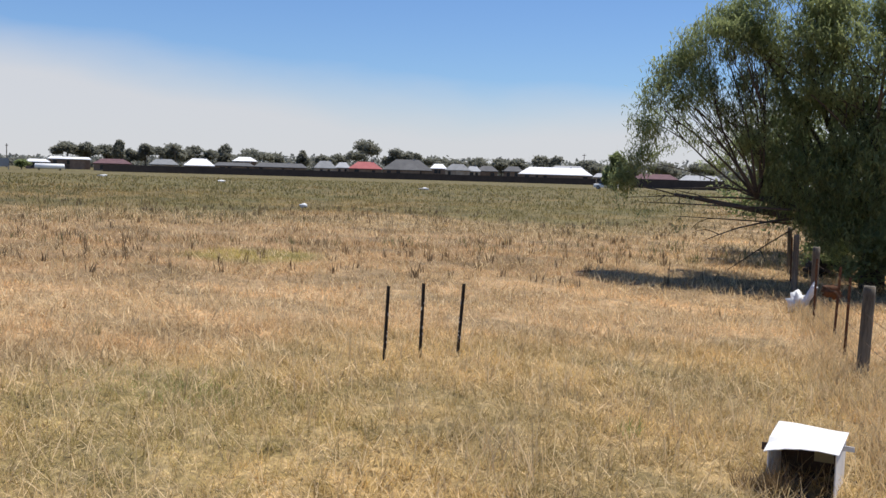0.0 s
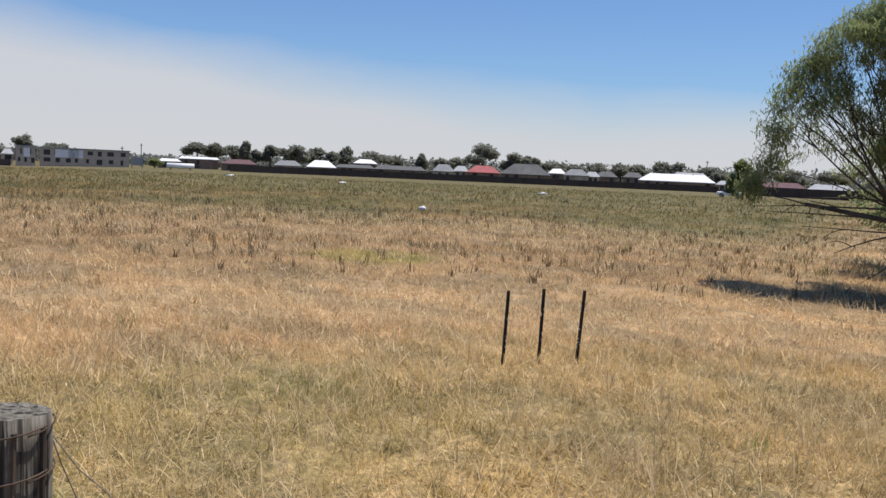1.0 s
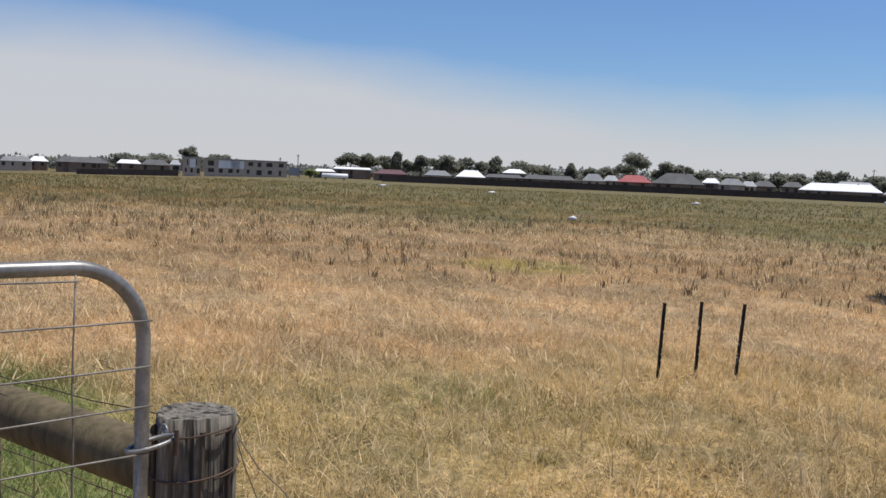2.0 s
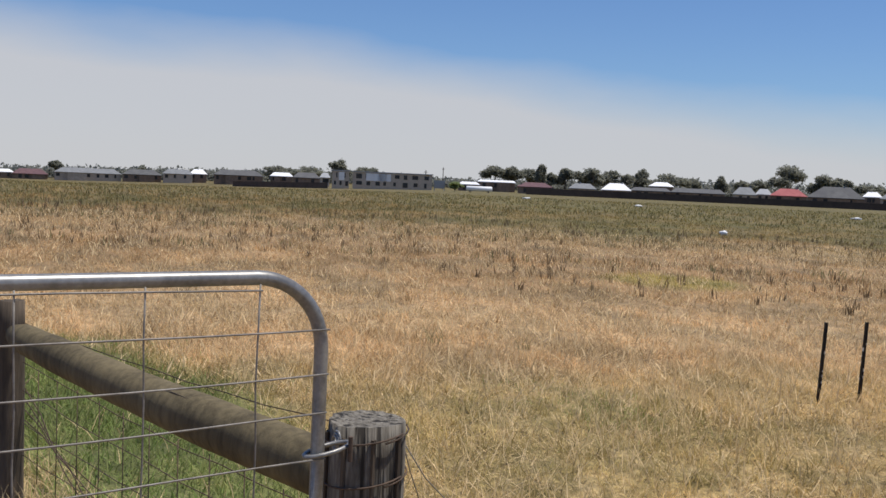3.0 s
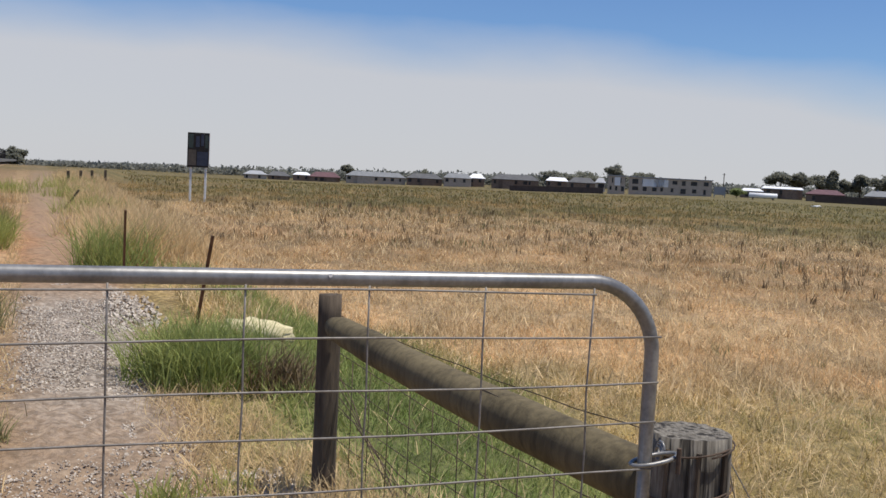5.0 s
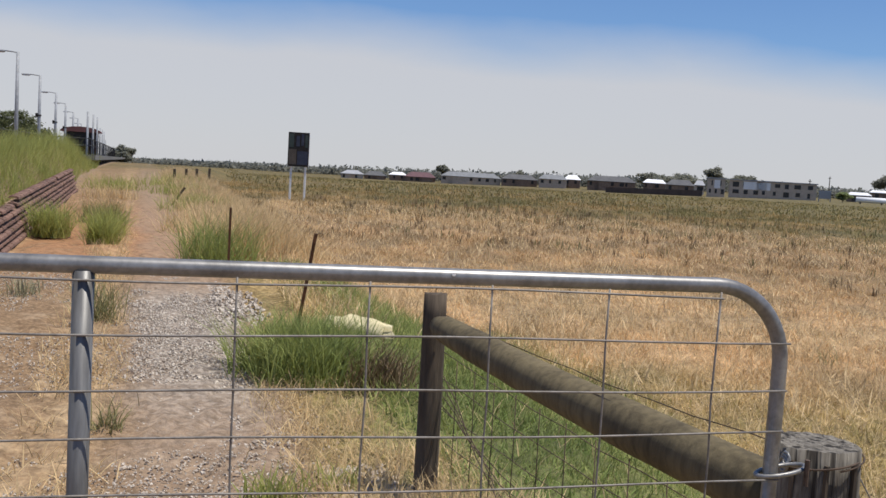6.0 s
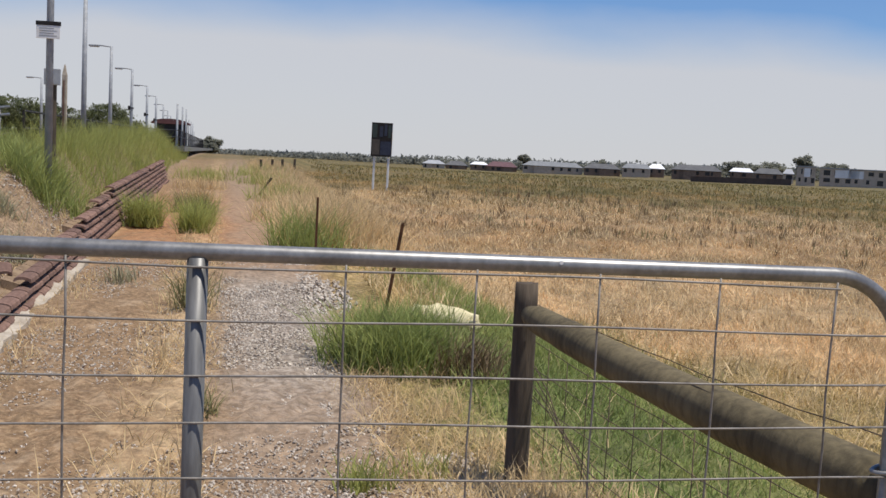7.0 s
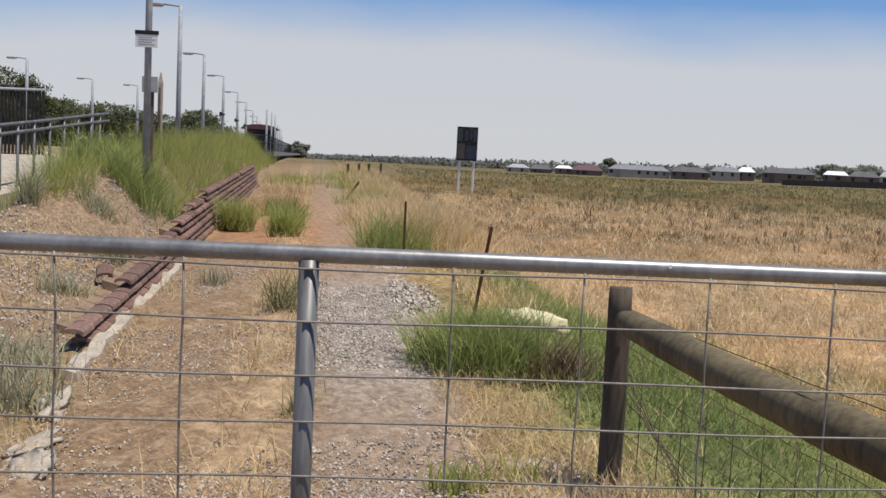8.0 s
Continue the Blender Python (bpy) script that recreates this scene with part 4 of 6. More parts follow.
def retaining_wall():
    ob = thing("retaining_wall", (0, 0, 0), "low stepped wall of stacked red roof tiles along the bank", "wall", kind="structure")
    # one rounded tile, shared by all
    bm = bmesh.new()
    n, ln = 6, 0.43
    arcs = []
    for s, dz in ((1.0, 0.0), (0.82, -0.022)):
        arcs.append([[bm.verts.new((xx, 0.10 * s * math.cos(math.pi * k / n), 0.062 * math.sin(math.pi * k / n) ** 0.6 * s + dz * (0 < k < n))) for k in range(n + 1)] for xx in (-ln / 2, ln / 2)])
    for side_, flip in ((arcs[0], False), (arcs[1], True)):
        for k in range(n):
            f = (side_[0][k], side_[0][k + 1], side_[1][k + 1], side_[1][k])
            bm.faces.new(f[::-1] if flip else f)
    for e in (0, 1):
        for k in range(n):
            bm.faces.new((arcs[0][e][k], arcs[1][e][k], arcs[1][e][k + 1], arcs[0][e][k + 1]))
    me = bpy.data.meshes.new("tile")
    bm.to_mesh(me)
    bm.free()
    me.materials.append(TILE)
    r = random.Random(12)
    ang = math.degrees(math.atan(0.118))
    x = -9.5
    while x > -37.5:
        courses = 2 + min(5, int((-x - 9.2) / 2.3))
        for c in range(courses):
            if r.random() < 0.05 and c == courses - 1:
                continue
            t = new("tile", me)
            t.parent = ob
            y = wall_line(x) - 0.12 - 0.03 * c
            t.matrix_basis = pose(x + (0.2 if c % 2 else 0) + r.uniform(-0.006, 0.006), y + r.uniform(-0.008, 0.008), gz(x, wall_line(x) + 0.4) + 0.03 + 0.113 * c + r.uniform(-0.004, 0.004), r.uniform(-2, 2) - 5, r.uniform(-0.4, 0.4), ang + r.uniform(-0.4, 0.4))
        x -= 0.44
    bm = bmesh.new()
    for i in range(63):
        xa, xb = -9.9 - 0.44 * i, -9.9 - 0.44 * (i + 1)
        ya, yb = wall_line(xa), wall_line(xb)
        h = 0.12 + 0.098 * min(5, int((-xa - 9.6) / 2.3))
        g = gz(xa, ya + 0.4)
        q = [(xa, ya - 0.13), (xb, yb - 0.13), (xb, yb - 0.55), (xa, ya - 0.55)]
        lo = [bm.verts.new((u, v, g - 0.2)) for u, v in q]
        hi = [bm.verts.new((u, v - (0.10 if k < 2 else 0), g + h - (0.11 if k < 2 else 0.03))) for k, (u, v) in enumerate(q)]
        for k in range(4):
            bm.faces.new((lo[k], lo[(k + 1) % 4], hi[(k + 1) % 4], hi[k]))
        bm.faces.new(hi)
    part("backing", bm, plain("bank_earth", (0.15, 0.098, 0.06), (0.33, 0.235, 0.15), 4, 40, 0.95), ob, "dark earth packed behind the tiles")
    bm = bmesh.new()
    rings_f = []
    for i in range(53):
        xa = -8.2 - 0.15 * i
        ya, wd = wall_line(xa) + 0.02, 0.055 + r.uniform(-0.022, 0.015)
        g = gz(xa, ya + 0.3)
        z = g + 0.045 + 0.02 * math.sin(i * 0.9) + r.uniform(-0.014, 0.012)
        rings_f.append([bm.verts.new((xa, ya + wd + 0.02, g - 0.2)), bm.verts.new((xa, ya + wd, z - r.uniform(0.0, 0.02))), bm.verts.new((xa, ya - 0.07, z + 0.012)), bm.verts.new((xa, ya - 0.09, g - 0.2))])
    for a, b in zip(rings_f, rings_f[1:]):
        for k in range(3):
            bm.faces.new((a[k], b[k], b[k + 1], a[k + 1]))
    bm.faces.new(rings_f[0])
    bm.faces.new(rings_f[-1][::-1])
    part("footing", bm, CONCRETE, ob, "broken pale concrete footing")
    for k, (dx, dy, rot) in enumerate(((-12.6, -0.62, 12),)):
        t = new("tile", me)
        t.parent = ob
        t.matrix_basis = pose(dx, wall_line(dx) + dy, gz(dx, wall_line(dx) + 0.4) + 0.2 + 0.05 * k, 5, 8, ang + rot)


retaining_wall()


def slab_piece(x, y, sx, sy, sz, rz, seed):
    ob = lump("broken_slab", pose(x, y, gz(x, y) + sz * 0.4, 4, 6, rz), (sx, sy, sz), CONCRETE, "broken slab of pale concrete in the weeds", "rubble", seed, 0.75, 3)
    return ob


slab_piece(-5.85, -2.8, 0.26, 0.10, 0.045, 8, 71)
slab_piece(-6.4, -3.0, 0.24, 0.09, 0.04, -14, 72)
slab_piece(-7.3, -3.2, 0.3, 0.10, 0.06, 12, 73)


def lamp_post(x, y, top, arm, label, extras=(), radius=0.062):
    z0 = gz(x, y)
    ob = thing("lamp_post", (x, y, z0), label, "street lamp", "platform lamps")
    h = top - z0
    bm = bmesh.new()
    tube(bm, [(0, 0, -0.4), (0, 0, h * 0.5), (0, 0, h)], [radius * 1.15, radius, radius * 0.8], 12)
    part("pole", bm, GALV_DULL, ob, "", True)
    if arm:
        bm = bmesh.new()
        tube(bm, [(0, 0, h - 0.03), (0, -0.3, h + 0.0), (0, -arm * 0.75, h + 0.02)], 0.032, 8)
        part("arm", bm, GALV_DULL, ob, "", True)
        bm = bmesh.new()
        box(bm, (-0.11, -arm - 0.1, h - 0.06), (0.11, -arm * 0.6, h + 0.05), 0.03)
        head = part("lamp_head", bm, GALV_DULL, ob, "pale lamp head")
        bm = bmesh.new()
        box(bm, (-0.08, -arm - 0.06, h - 0.075), (0.08, -arm * 0.68, h - 0.061))
        part("lens", bm, WHITE_BOX, head, "frosted lens")
    for e in extras:
        bm = bmesh.new()
        tube(bm, [(0, 0, e), (0, 0, e + 0.07)], 0.14, 10)
        tube(bm, [(0, -0.14, e - 0.1), (0, -0.14, e + 0.16)], 0.09, 8)
        part("loudspeaker", bm, PICKET, ob, "dark loudspeaker")
    return ob


L0 = lamp_post(-18.05, -5.63, 7.6, 0.0, "tall grey steel lamp post with a small white notice", (), 0.058)
z0 = gz(-18.05, -5.63)
bm = bmesh.new()
box(bm, (0.085, -0.20, 2.98 - z0), (0.10, 0.19, 3.22 - z0), 0.004)
part("notice", bm, WHITE_BOX, L0, "small white notice plate")
bm = bmesh.new()
box(bm, (0.07, -0.21, 3.20 - z0), (0.106, 0.20, 3.27 - z0), 0.004)
part("notice_cap", bm, PICKET, L0, "dark cap over the notice")
for k in range(4):
    bm = bmesh.new()
    box(bm, (0.1005, -0.15, 3.02 - z0 + 0.042 * k), (0.103, 0.14 - 0.05 * (k % 2), 3.034 - z0 + 0.042 * k))
    part("text_bar", bm, GALV_DULL, L0, "grey line of small print")
lamps = [(-33.2, -8.91, 5.72, 0), (-50.0, -11.94, 5.62, 0), (-63.9, -13.85, 5.5, 1), (-79.8, -16.02, 5.3, 1), (-96.6, -18.45, 5.2, 1), (-115.4, -21.14, 5.05, 1), (-138, -24.6, 5.0, 0), (-165, -28.8, 4.9, 0), (-200, -34.2, 4.9, 0)]
for x, y, top, ex in lamps:
    lamp_post(x, y, top, 0.95, "grey steel platform lamp with an outreach arm", (2.9,) if ex else (), 0.065 + 0.0004 * -x)
for x, y, top in ((-55.9, -23.0, 5.4), (-71.3, -24.6, 5.3), (-77.0, -23.1, 5.3)):
    lamp_post(x, y, top, 1.0, "grey steel car park lamp beyond the ramp", (), 0.1)
for k in range(7):
    x = -72 - 14 * k
    y = -12.4 + 0.135 * (x + 72)
    ob = thing("signal_mast", (x, y, gz(x, y)), "slim grey mast beside the railway", "mast", "railway masts")
    bm = bmesh.new()
    tube(bm, [(0, 0, -0.3), (0, 0, 3.6 + 0.3 * (k % 3))], [0.09, 0.07], 8)
    part("pole", bm, GALV_DULL, ob, "", True)

# a name board, and a tall pale pylon behind it, on the bank top
nb = thing("name_board", pose(-20.0, -6.1, gz(-20.0, -6.1), 0, 0, 4), "grey station name board seen end-on on a post", "sign")
bm = bmesh.new()
nz = 2.45 - gz(-20.0, -6.1)
tube(bm, [(0, 0, -0.3), (0, 0, nz + 0.1)], 0.05, 8)
part("post", bm, DARK_WOOD, nb)
bm = bmesh.new()
box(bm, (0.055, -0.17, nz - 0.16), (0.10, 0.13, nz + 0.15), 0.01)
part("board", bm, GALV_DULL, nb)
py = thing("pylon_sign", (-29.5, -8.5, gz(-29.5, -8.5)), "slim pale pylon sign with a pointed top", "sign")
bm = bmesh.new()
tube(bm, [(0, 0, -0.3), (0, 0, 2.45), (0, 0, 2.75)], [0.09, 0.085, 0.02], 4)
part("pylon", bm, CONCRETE, py)
bm = bmesh.new()
box(bm, (0.088, -0.025, 0.9), (0.10, 0.025, 2.3))
part("stripe", bm, TILE, py, "red stripe")

# ---- access ramp with railing ----
ramp = thing("access_ramp", (0, 0, 0), "pale concrete access ramp rising to the platform", "ramp", kind="structure")
bm = bmesh.new()
edges_r = [((-12.0, -7.0, 0.22), (-15.5, -14.0, 0.42)), ((-17.0, -7.45, 0.42), (-22.5, -13.0, 0.72)), ((-23.0, -7.75, 0.72), (-27.0, -11.0, 0.92))]
rings = []
for (xa, ya, za), (xb, yb, zb) in edges_r:
    rings.append([bm.verts.new((xa, ya, za - 0.9)), bm.verts.new((xa, ya, za)), bm.verts.new((xb, yb, zb)), bm.verts.new((xb, yb, zb - 0.9))])
for a, b in zip(rings, rings[1:]):
    for k in range(3):
        bm.faces.new((a[k], a[k + 1], b[k + 1], b[k]))
bm.faces.new(rings[0])
part("slab", bm, CONCRETE, ramp)
railing = thing("ramp_railing", (0, 0, 0), "dull grey steel pipe railing with two rails beside the ramp", "railing")
path_r = [(-14.0, -7.75, 0.32, 0.98), (-16.8, -7.68, 0.42, 1.07), (-18.4, -7.75, 0.52, 1.07), (-20.0, -7.8, 0.62, 1.08), (-21.7, -7.85, 0.70, 1.12), (-23.0, -7.9, 0.74, 1.16)]
for lvl in (1.0, 0.86):
    bm = bmesh.new()
    tube(bm, [(x, y, z + h * lvl) for x, y, z, h in path_r], 0.032, 10)
    part("rail", bm, BAR_STEEL, railing, "", True)
for (xa, ya, za, ha), (xb, yb, zb, hb) in zip(path_r, path_r[1:]):
    for q in (0.0, 0.5):
        x, y, z, h = (xa + (xb - xa) * q, ya + (yb - ya) * q, za + (zb - za) * q, ha + (hb - ha) * q)
        bm = bmesh.new()
        tube(bm, [(x, y, z - 0.4), (x, y, z + h)], 0.026, 8)
        part("baluster", bm, BAR_STEEL, railing, "", True)
mesh_panel = thing("security_fence", (0, 0, 0), "dark close-set picket fence behind the ramp", "fence")
for k in range(60):
    bm = bmesh.new()
    q = k / 59
    x, y = -23.4 - 2.0 * q, -15.0 + 4.7 * q
    tube(bm, [(x, y, 0.5), (x, y, 2.30 + 0.13 * q)], 0.036, 5)
    part("picket", bm, PICKET, mesh_panel)
bm = bmesh.new()
tube(bm, [(-23.35, -15.1, 2.31), (-25.4, -10.25, 2.45)], 0.035, 8)
part("top_rail", bm, GALV_DULL, mesh_panel)

# ---- platform, its fence and shelter further along ----
platform = thing("platform", (0, 0, 0), "grey railway platform deck on dark piers", "platform", kind="structure")


def along(x, off):
    return wall_line(x) - 0.4 - off


bm = bmesh.new()
rings = []
def deck_top(x):
    return 0.95 - 0.009 * (-x - 60)


for x in (-60, -75, -95, -140, -210):
    rings.append([bm.verts.new((x, along(x, a), deck_top(x) + b)) for a, b in ((0, -0.3), (0, 0), (5, 0), (5, -0.3))])
for a, b in zip(rings, rings[1:]):
    for k in range(4):
        bm.faces.new((a[k], a[(k + 1) % 4], b[(k + 1) % 4], b[k]))
bm.faces.new(rings[0][::-1])
part("deck", bm, BAR_STEEL, platform)
for k in range(14):
    x = -61 - 6 * k
    for off in (0.5, 4.3):
        bm = bmesh.new()
        box(bm, (x - 0.2, along(x, off) - 0.2, -0.4), (x + 0.2, along(x, off) + 0.2, deck_top(x) - 0.302))
        part("pier", bm, DARK_WOOD, platform)
pf = thing("platform_fence", (0, 0, 0), "dark tubular fence along the platform edge", "fence")
for k in range(40):
    x = -24 - 2.6 * k
    y = wall_line(x) - (2.6 if x > -58 else 0.8)
    z = gz(x, y) if x > -58 else deck_top(x)
    bm = bmesh.new()
    tube(bm, [(x, y, z), (x, y, (max(z, 0.9) if x > -58 else z) + 0.95)], 0.03, 6)
    part("post", bm, PICKET, pf)
for lvl in (0.95, 0.55):
    bm = bmesh.new()
    tube(bm, [(x, wall_line(x) - (2.6 if x > -58 else 0.8), (max(gz(x, wall_line(x) - 2.6), 0.9) if x > -58 else deck_top(x)) + lvl) for x in (-24, -29, -34, -40, -48, -56, -62, -90, -125)], 0.028, 6)
    part("rail", bm, PICKET, pf)
MAROON = plain("maroon_sheet", (0.08, 0.035, 0.032), (0.15, 0.06, 0.055), 3, 20, 0.7)
sh = thing("platform_shelter", pose(-110, -19.3, deck_top(-110), 0, 0, 6.7), "small maroon platform shelter with a pale curved roof", "shelter")
for name, lo, hi, m in (("wall", (-2.2, -1.6, 0), (2.2, -1.5, 2.5), MAROON), ("wall", (-2.2, 1.5, 0), (2.2, 1.6, 2.5), MAROON), ("wall", (-2.2, -1.5, 0), (-2.1, 1.5, 2.5), MAROON), ("window_band", (2.1, -1.5, 0.9), (2.2, 1.5, 2.5), PICKET)):
    bm = bmesh.new()
    box(bm, lo, hi)
    part(name, bm, m, sh)
bm = bmesh.new()
rings = []
for k in range(9):
    a = math.pi * k / 8
    rings.append([bm.verts.new((xx, -2.0 * math.cos(a), 2.35 + 0.55 * math.sin(a))) for xx in (-2.5, 2.5)])
for a, b in zip(rings, rings[1:]):
    bm.faces.new((a[0], a[1], b[1], b[0]))
bm.faces.new([r_[0] for r_ in rings])
bm.faces.new([r_[1] for r_ in rings][::-1])
part("roof", bm, MAROON, sh)

# ---- grass and weeds of the bank and the track bed ----
rg = np.random.default_rng(33)


def strip_points(n, per, x0, x1, u0, u1, spread, rg_):
    """Tufts between x0 and x1, u metres to the field side of the wall's line."""
    x = rg_.uniform(x0, x1, n)
    y = -2.46 + 0.118 * x + rg_.uniform(u0, u1, n)
    pp = np.repeat(np.column_stack((x, y)), per, 0) + rg_.normal(0, spread, (n * per, 2))
    return np.column_stack((pp, ground_z(pp[:, 0], pp[:, 1])))


p = strip_points(5200, 10, -66, -14.5, -3.6, -0.4, 0.14, rg)
keep = p[:, 1] < wall_line(p[:, 0]) - 0.4 - 1.0 * smooth((p[:, 0] + 18) / 4)
keep &= (p[:, 0] < -20.6 + 0.5 * np.sin(p[:, 1] * 5)) | (p[:, 1] < -5.92 + 0.42 * smooth((-16.9 - p[:, 0]) / 0.8) + 0.14 * np.sin(p[:, 0] * 3.1))
lump_up = 0.42 + 0.32 * np.clip(np.sin(p[:, 0] * 1.9) + np.sin(p[:, 1] * 2.7 + 0.5 * p[:, 0]), -0.4, 1.2)
blades("bank_grass", p[keep], lump_up[keep], 0.008, 0.42, FENNEL, "tall bright green fennel and grass on the station bank", "grass", rg)
p = strip_points(120, 9, -18.0, -16.6, -3.2, -2.4, 0.12, rg)
blades("ramp_grass", p, 0.36, 0.014, 0.4, FENNEL, "green grass at the foot of the ramp railing", "grass", rg)
p = strip_points(360, 10, -18.5, -6.5, -2.8, -0.5, 0.1, rg)
blades("bank_dry_grass", p, 0.16, 0.010, 0.7, STRAW, "sparse dry grass on the rubble bank", "grass", rg)
for k, (x, y, n_, s, ln, m, lab) in enumerate((
        (-9.1, 0.05, 1300, 0.24, 0.60, RUSH, "dense bright green rush clump beside the gravel track"),
        (-9.4, -0.28, 700, 0.2, 0.55, RUSH, "bright green rush clump spilling over the gravel"),
        (-9.9, 0.2, 500, 0.24, 0.5, RUSH, "green rush clump beside the sand heap"),
        (-20.9, -4.55, 750, 0.17, 0.72, FENNEL, "green weed clump at the foot of the tile wall"),
        (-19.6, -3.36, 520, 0.13, 0.70, FENNEL, "green weed clump in the middle of the track"),
        (-21.6, -3.55, 420, 0.16, 0.65, FENNEL, "green weed clump in the middle of the track"),
        (-24.5, -4.1, 420, 0.28, 0.55, STALK_GREEN, "dull weed clump in the middle of the track"),
        (-28.5, -4.6, 360, 0.30, 0.45, STRAW, "dry grass clump in the middle of the track"),
        (-34.0, -5.3, 420, 0.40, 0.5, STRAW, "dry grass clump in the middle of the track"),
        (-40.0, -6.0, 500, 0.55, 0.6, FENNEL, "green weed clump in the middle of the track"),
        (-11.7, -2.2, 160, 0.13, 0.55, STALK_GREEN, "thin grey-green weed between the wheel ways"),
        (-17.2, -1.15, 520, 0.30, 0.90, RUSH, "tall yellowing grass clump round a fence stake"),
        (-18.4, -0.85, 1000, 0.42, 0.95, STRAW, "tall dry straw grass round a fence stake"),
        (-20.3, -0.6, 1300, 0.6, 0.9, STRAW, "tall dry straw grass clump by the fence"),
        (-23.5, -1.2, 1200, 0.7, 0.7, STRAW, "tall dry straw grass clump by the fence"),
        (-30.0, -2.3, 600, 0.5, 0.6, FENNEL, "green weed clump along the old fence"),
        (-38.0, -3.3, 600, 0.6, 0.55, FENNEL, "green weed clump along the old fence"),
        (-45.0, -4.2, 600, 0.7, 0.6, FENNEL, "green weeds where the track narrows"),
        (-8.2, -4.0, 520, 0.26, 0.36, SALTBUSH, "grey-green saltbush weed on the bank"),
        (-7.3, -3.6, 420, 0.24, 0.30, SALTBUSH, "grey-green saltbush weed on the bank"),
        (-14.6, -6.3, 200, 0.07, 0.55, SALTBUSH, "grey-green weed near the ramp"),
        (-14.2, -4.9, 300, 0.16, 0.40, SALTBUSH, "grey-green weed at the wall"),
        (-11.6, -4.7, 220, 0.14, 0.30, SALTBUSH, "grey-green saltbush weed on the rubble bank"),
        (-15.6, -5.6, 220, 0.14, 0.34, SALTBUSH, "grey-green saltbush weed on the rubble bank"),
        (-17.5, -5.75, 520, 0.22, 0.72, RUSH, "tall green fennel clump round the lamp post"),
        (-18.7, -5.6, 520, 0.28, 0.62, RUSH, "tall green fennel clump on the bank"),
        (-18.0, -6.9, 520, 0.3, 0.7, RUSH, "tall green fennel clump beside the ramp"),
        (-13.4, -3.35, 110, 0.12, 0.3, SALTBUSH, "grey-green weed in the track"),
        (-5.85, -0.33, 130, 0.08, 0.20, FENNEL, "small green tuft in the gravel verge"),
        (-6.1, 0.05, 60, 0.09, 0.2, FENNEL, "small green tuft in the gravel verge"),
        (-7.25, -1.45, 70, 0.05, 0.28, STALK_GREEN, "thin weed beside the wheel way"),
        (-8.95, 0.62, 420, 0.17, 0.40, STALK, "dead brown brush beside the green rushes"),
        (-13.8, 8.1, 30, 0.07, 0.32, STALK_GREEN, "lone green weed in the stubble"),
        (-12.9, 9.25, 22, 0.06, 0.28, STALK_GREEN, "lone green weed in the stubble"),
        (-4.3, 9.8, 40, 0.06, 0.24, RUSH, "lone green weed in the dry grass"))):
    tuft("weed_clump" if m is not STRAW else "grass_clump", x, y, n_, s, ln, 0.011 if x > -15 else 0.013, 0.5, m, lab, "weed" if m is not STRAW else "grass")
p = strip_points(230, 10, -22, -5.0, 1.25, 1.9, 0.08, rg)
blades("middle_strip_grass", p, 0.22, 0.008, 0.75, STRAW, "dry straw tufts between the wheel ways", "grass", rg)
p = strip_points(270, 10, -9.0, -4.6, 3.0, 3.9, 0.10, rg)
blades("verge_straw", p, 0.19, 0.007, 0.95, STRAW, "flattened dry straw on the verge by the fence", "grass", rg)
p = strip_points(80, 8, -14, -5.0, 0.0, 0.45, 0.08, rg)
blades("wall_foot_grass", p, 0.15, 0.008, 0.8, STRAW, "dry tufts at the foot of the wall", "grass", rg)
p = strip_points(1700, 9, -60, -20, 3.5, 5.6, 0.22, rg)
blades("old_fence_grass", p, 0.5, 0.016, 0.5, STRAW, "dry yellow grass along the old fence line", "grass", rg)
x = rg.uniform(-15.5, -3.6, 15000)
y = 1.15 - 0.09 * x + rg.normal(0, 0.85, len(x)) * np.clip(1.2 - ((x + 9) / 8) ** 2, 0.2, 1.0)
pos = np.column_stack((x, y, ground_z(x, y)))
pos = pos[y > 1.15 + 0.115 * (x + 2.75)]
blades("drain_grass", pos[:11500], 0.13, 0.012, 0.75, LUSH, "soft green grass in the drain behind the brace", "grass", rg)
p = pos[-400:]
blades("drain_straw", p, 0.24, 0.007, 0.9, STRAW, "dry straw mixed into the green of the drain", "grass", rg)
x = rg.uniform(-17.5, -10.5, 5200)
y = 1.45 + 0.27 * (x + 13) + rg.normal(0, 0.42, len(x))
blades("drain_grass", np.column_stack((x, y, ground_z(x, y))), 0.24, 0.012, 0.6, RUSH, "green grass running on along the drain behind the rushes", "grass", rg)
p = strip_points(170, 10, -6.9, -4.4, 3.4, 4.2, 0.09, rg)
blades("post_foot_straw", p, 0.2, 0.007, 0.9, STRAW, "dry straw round the foot of the brace post", "grass", rg)
x, y = rg.normal(-9.6, 0.7, 900), rg.normal(7.7, 0.45, 900)
blades("green_shoots", np.column_stack((x, y, ground_z(x, y))), 0.12, 0.009, 0.8, RUSH, "faint low green shoots among the dry grass", "grass", rg)


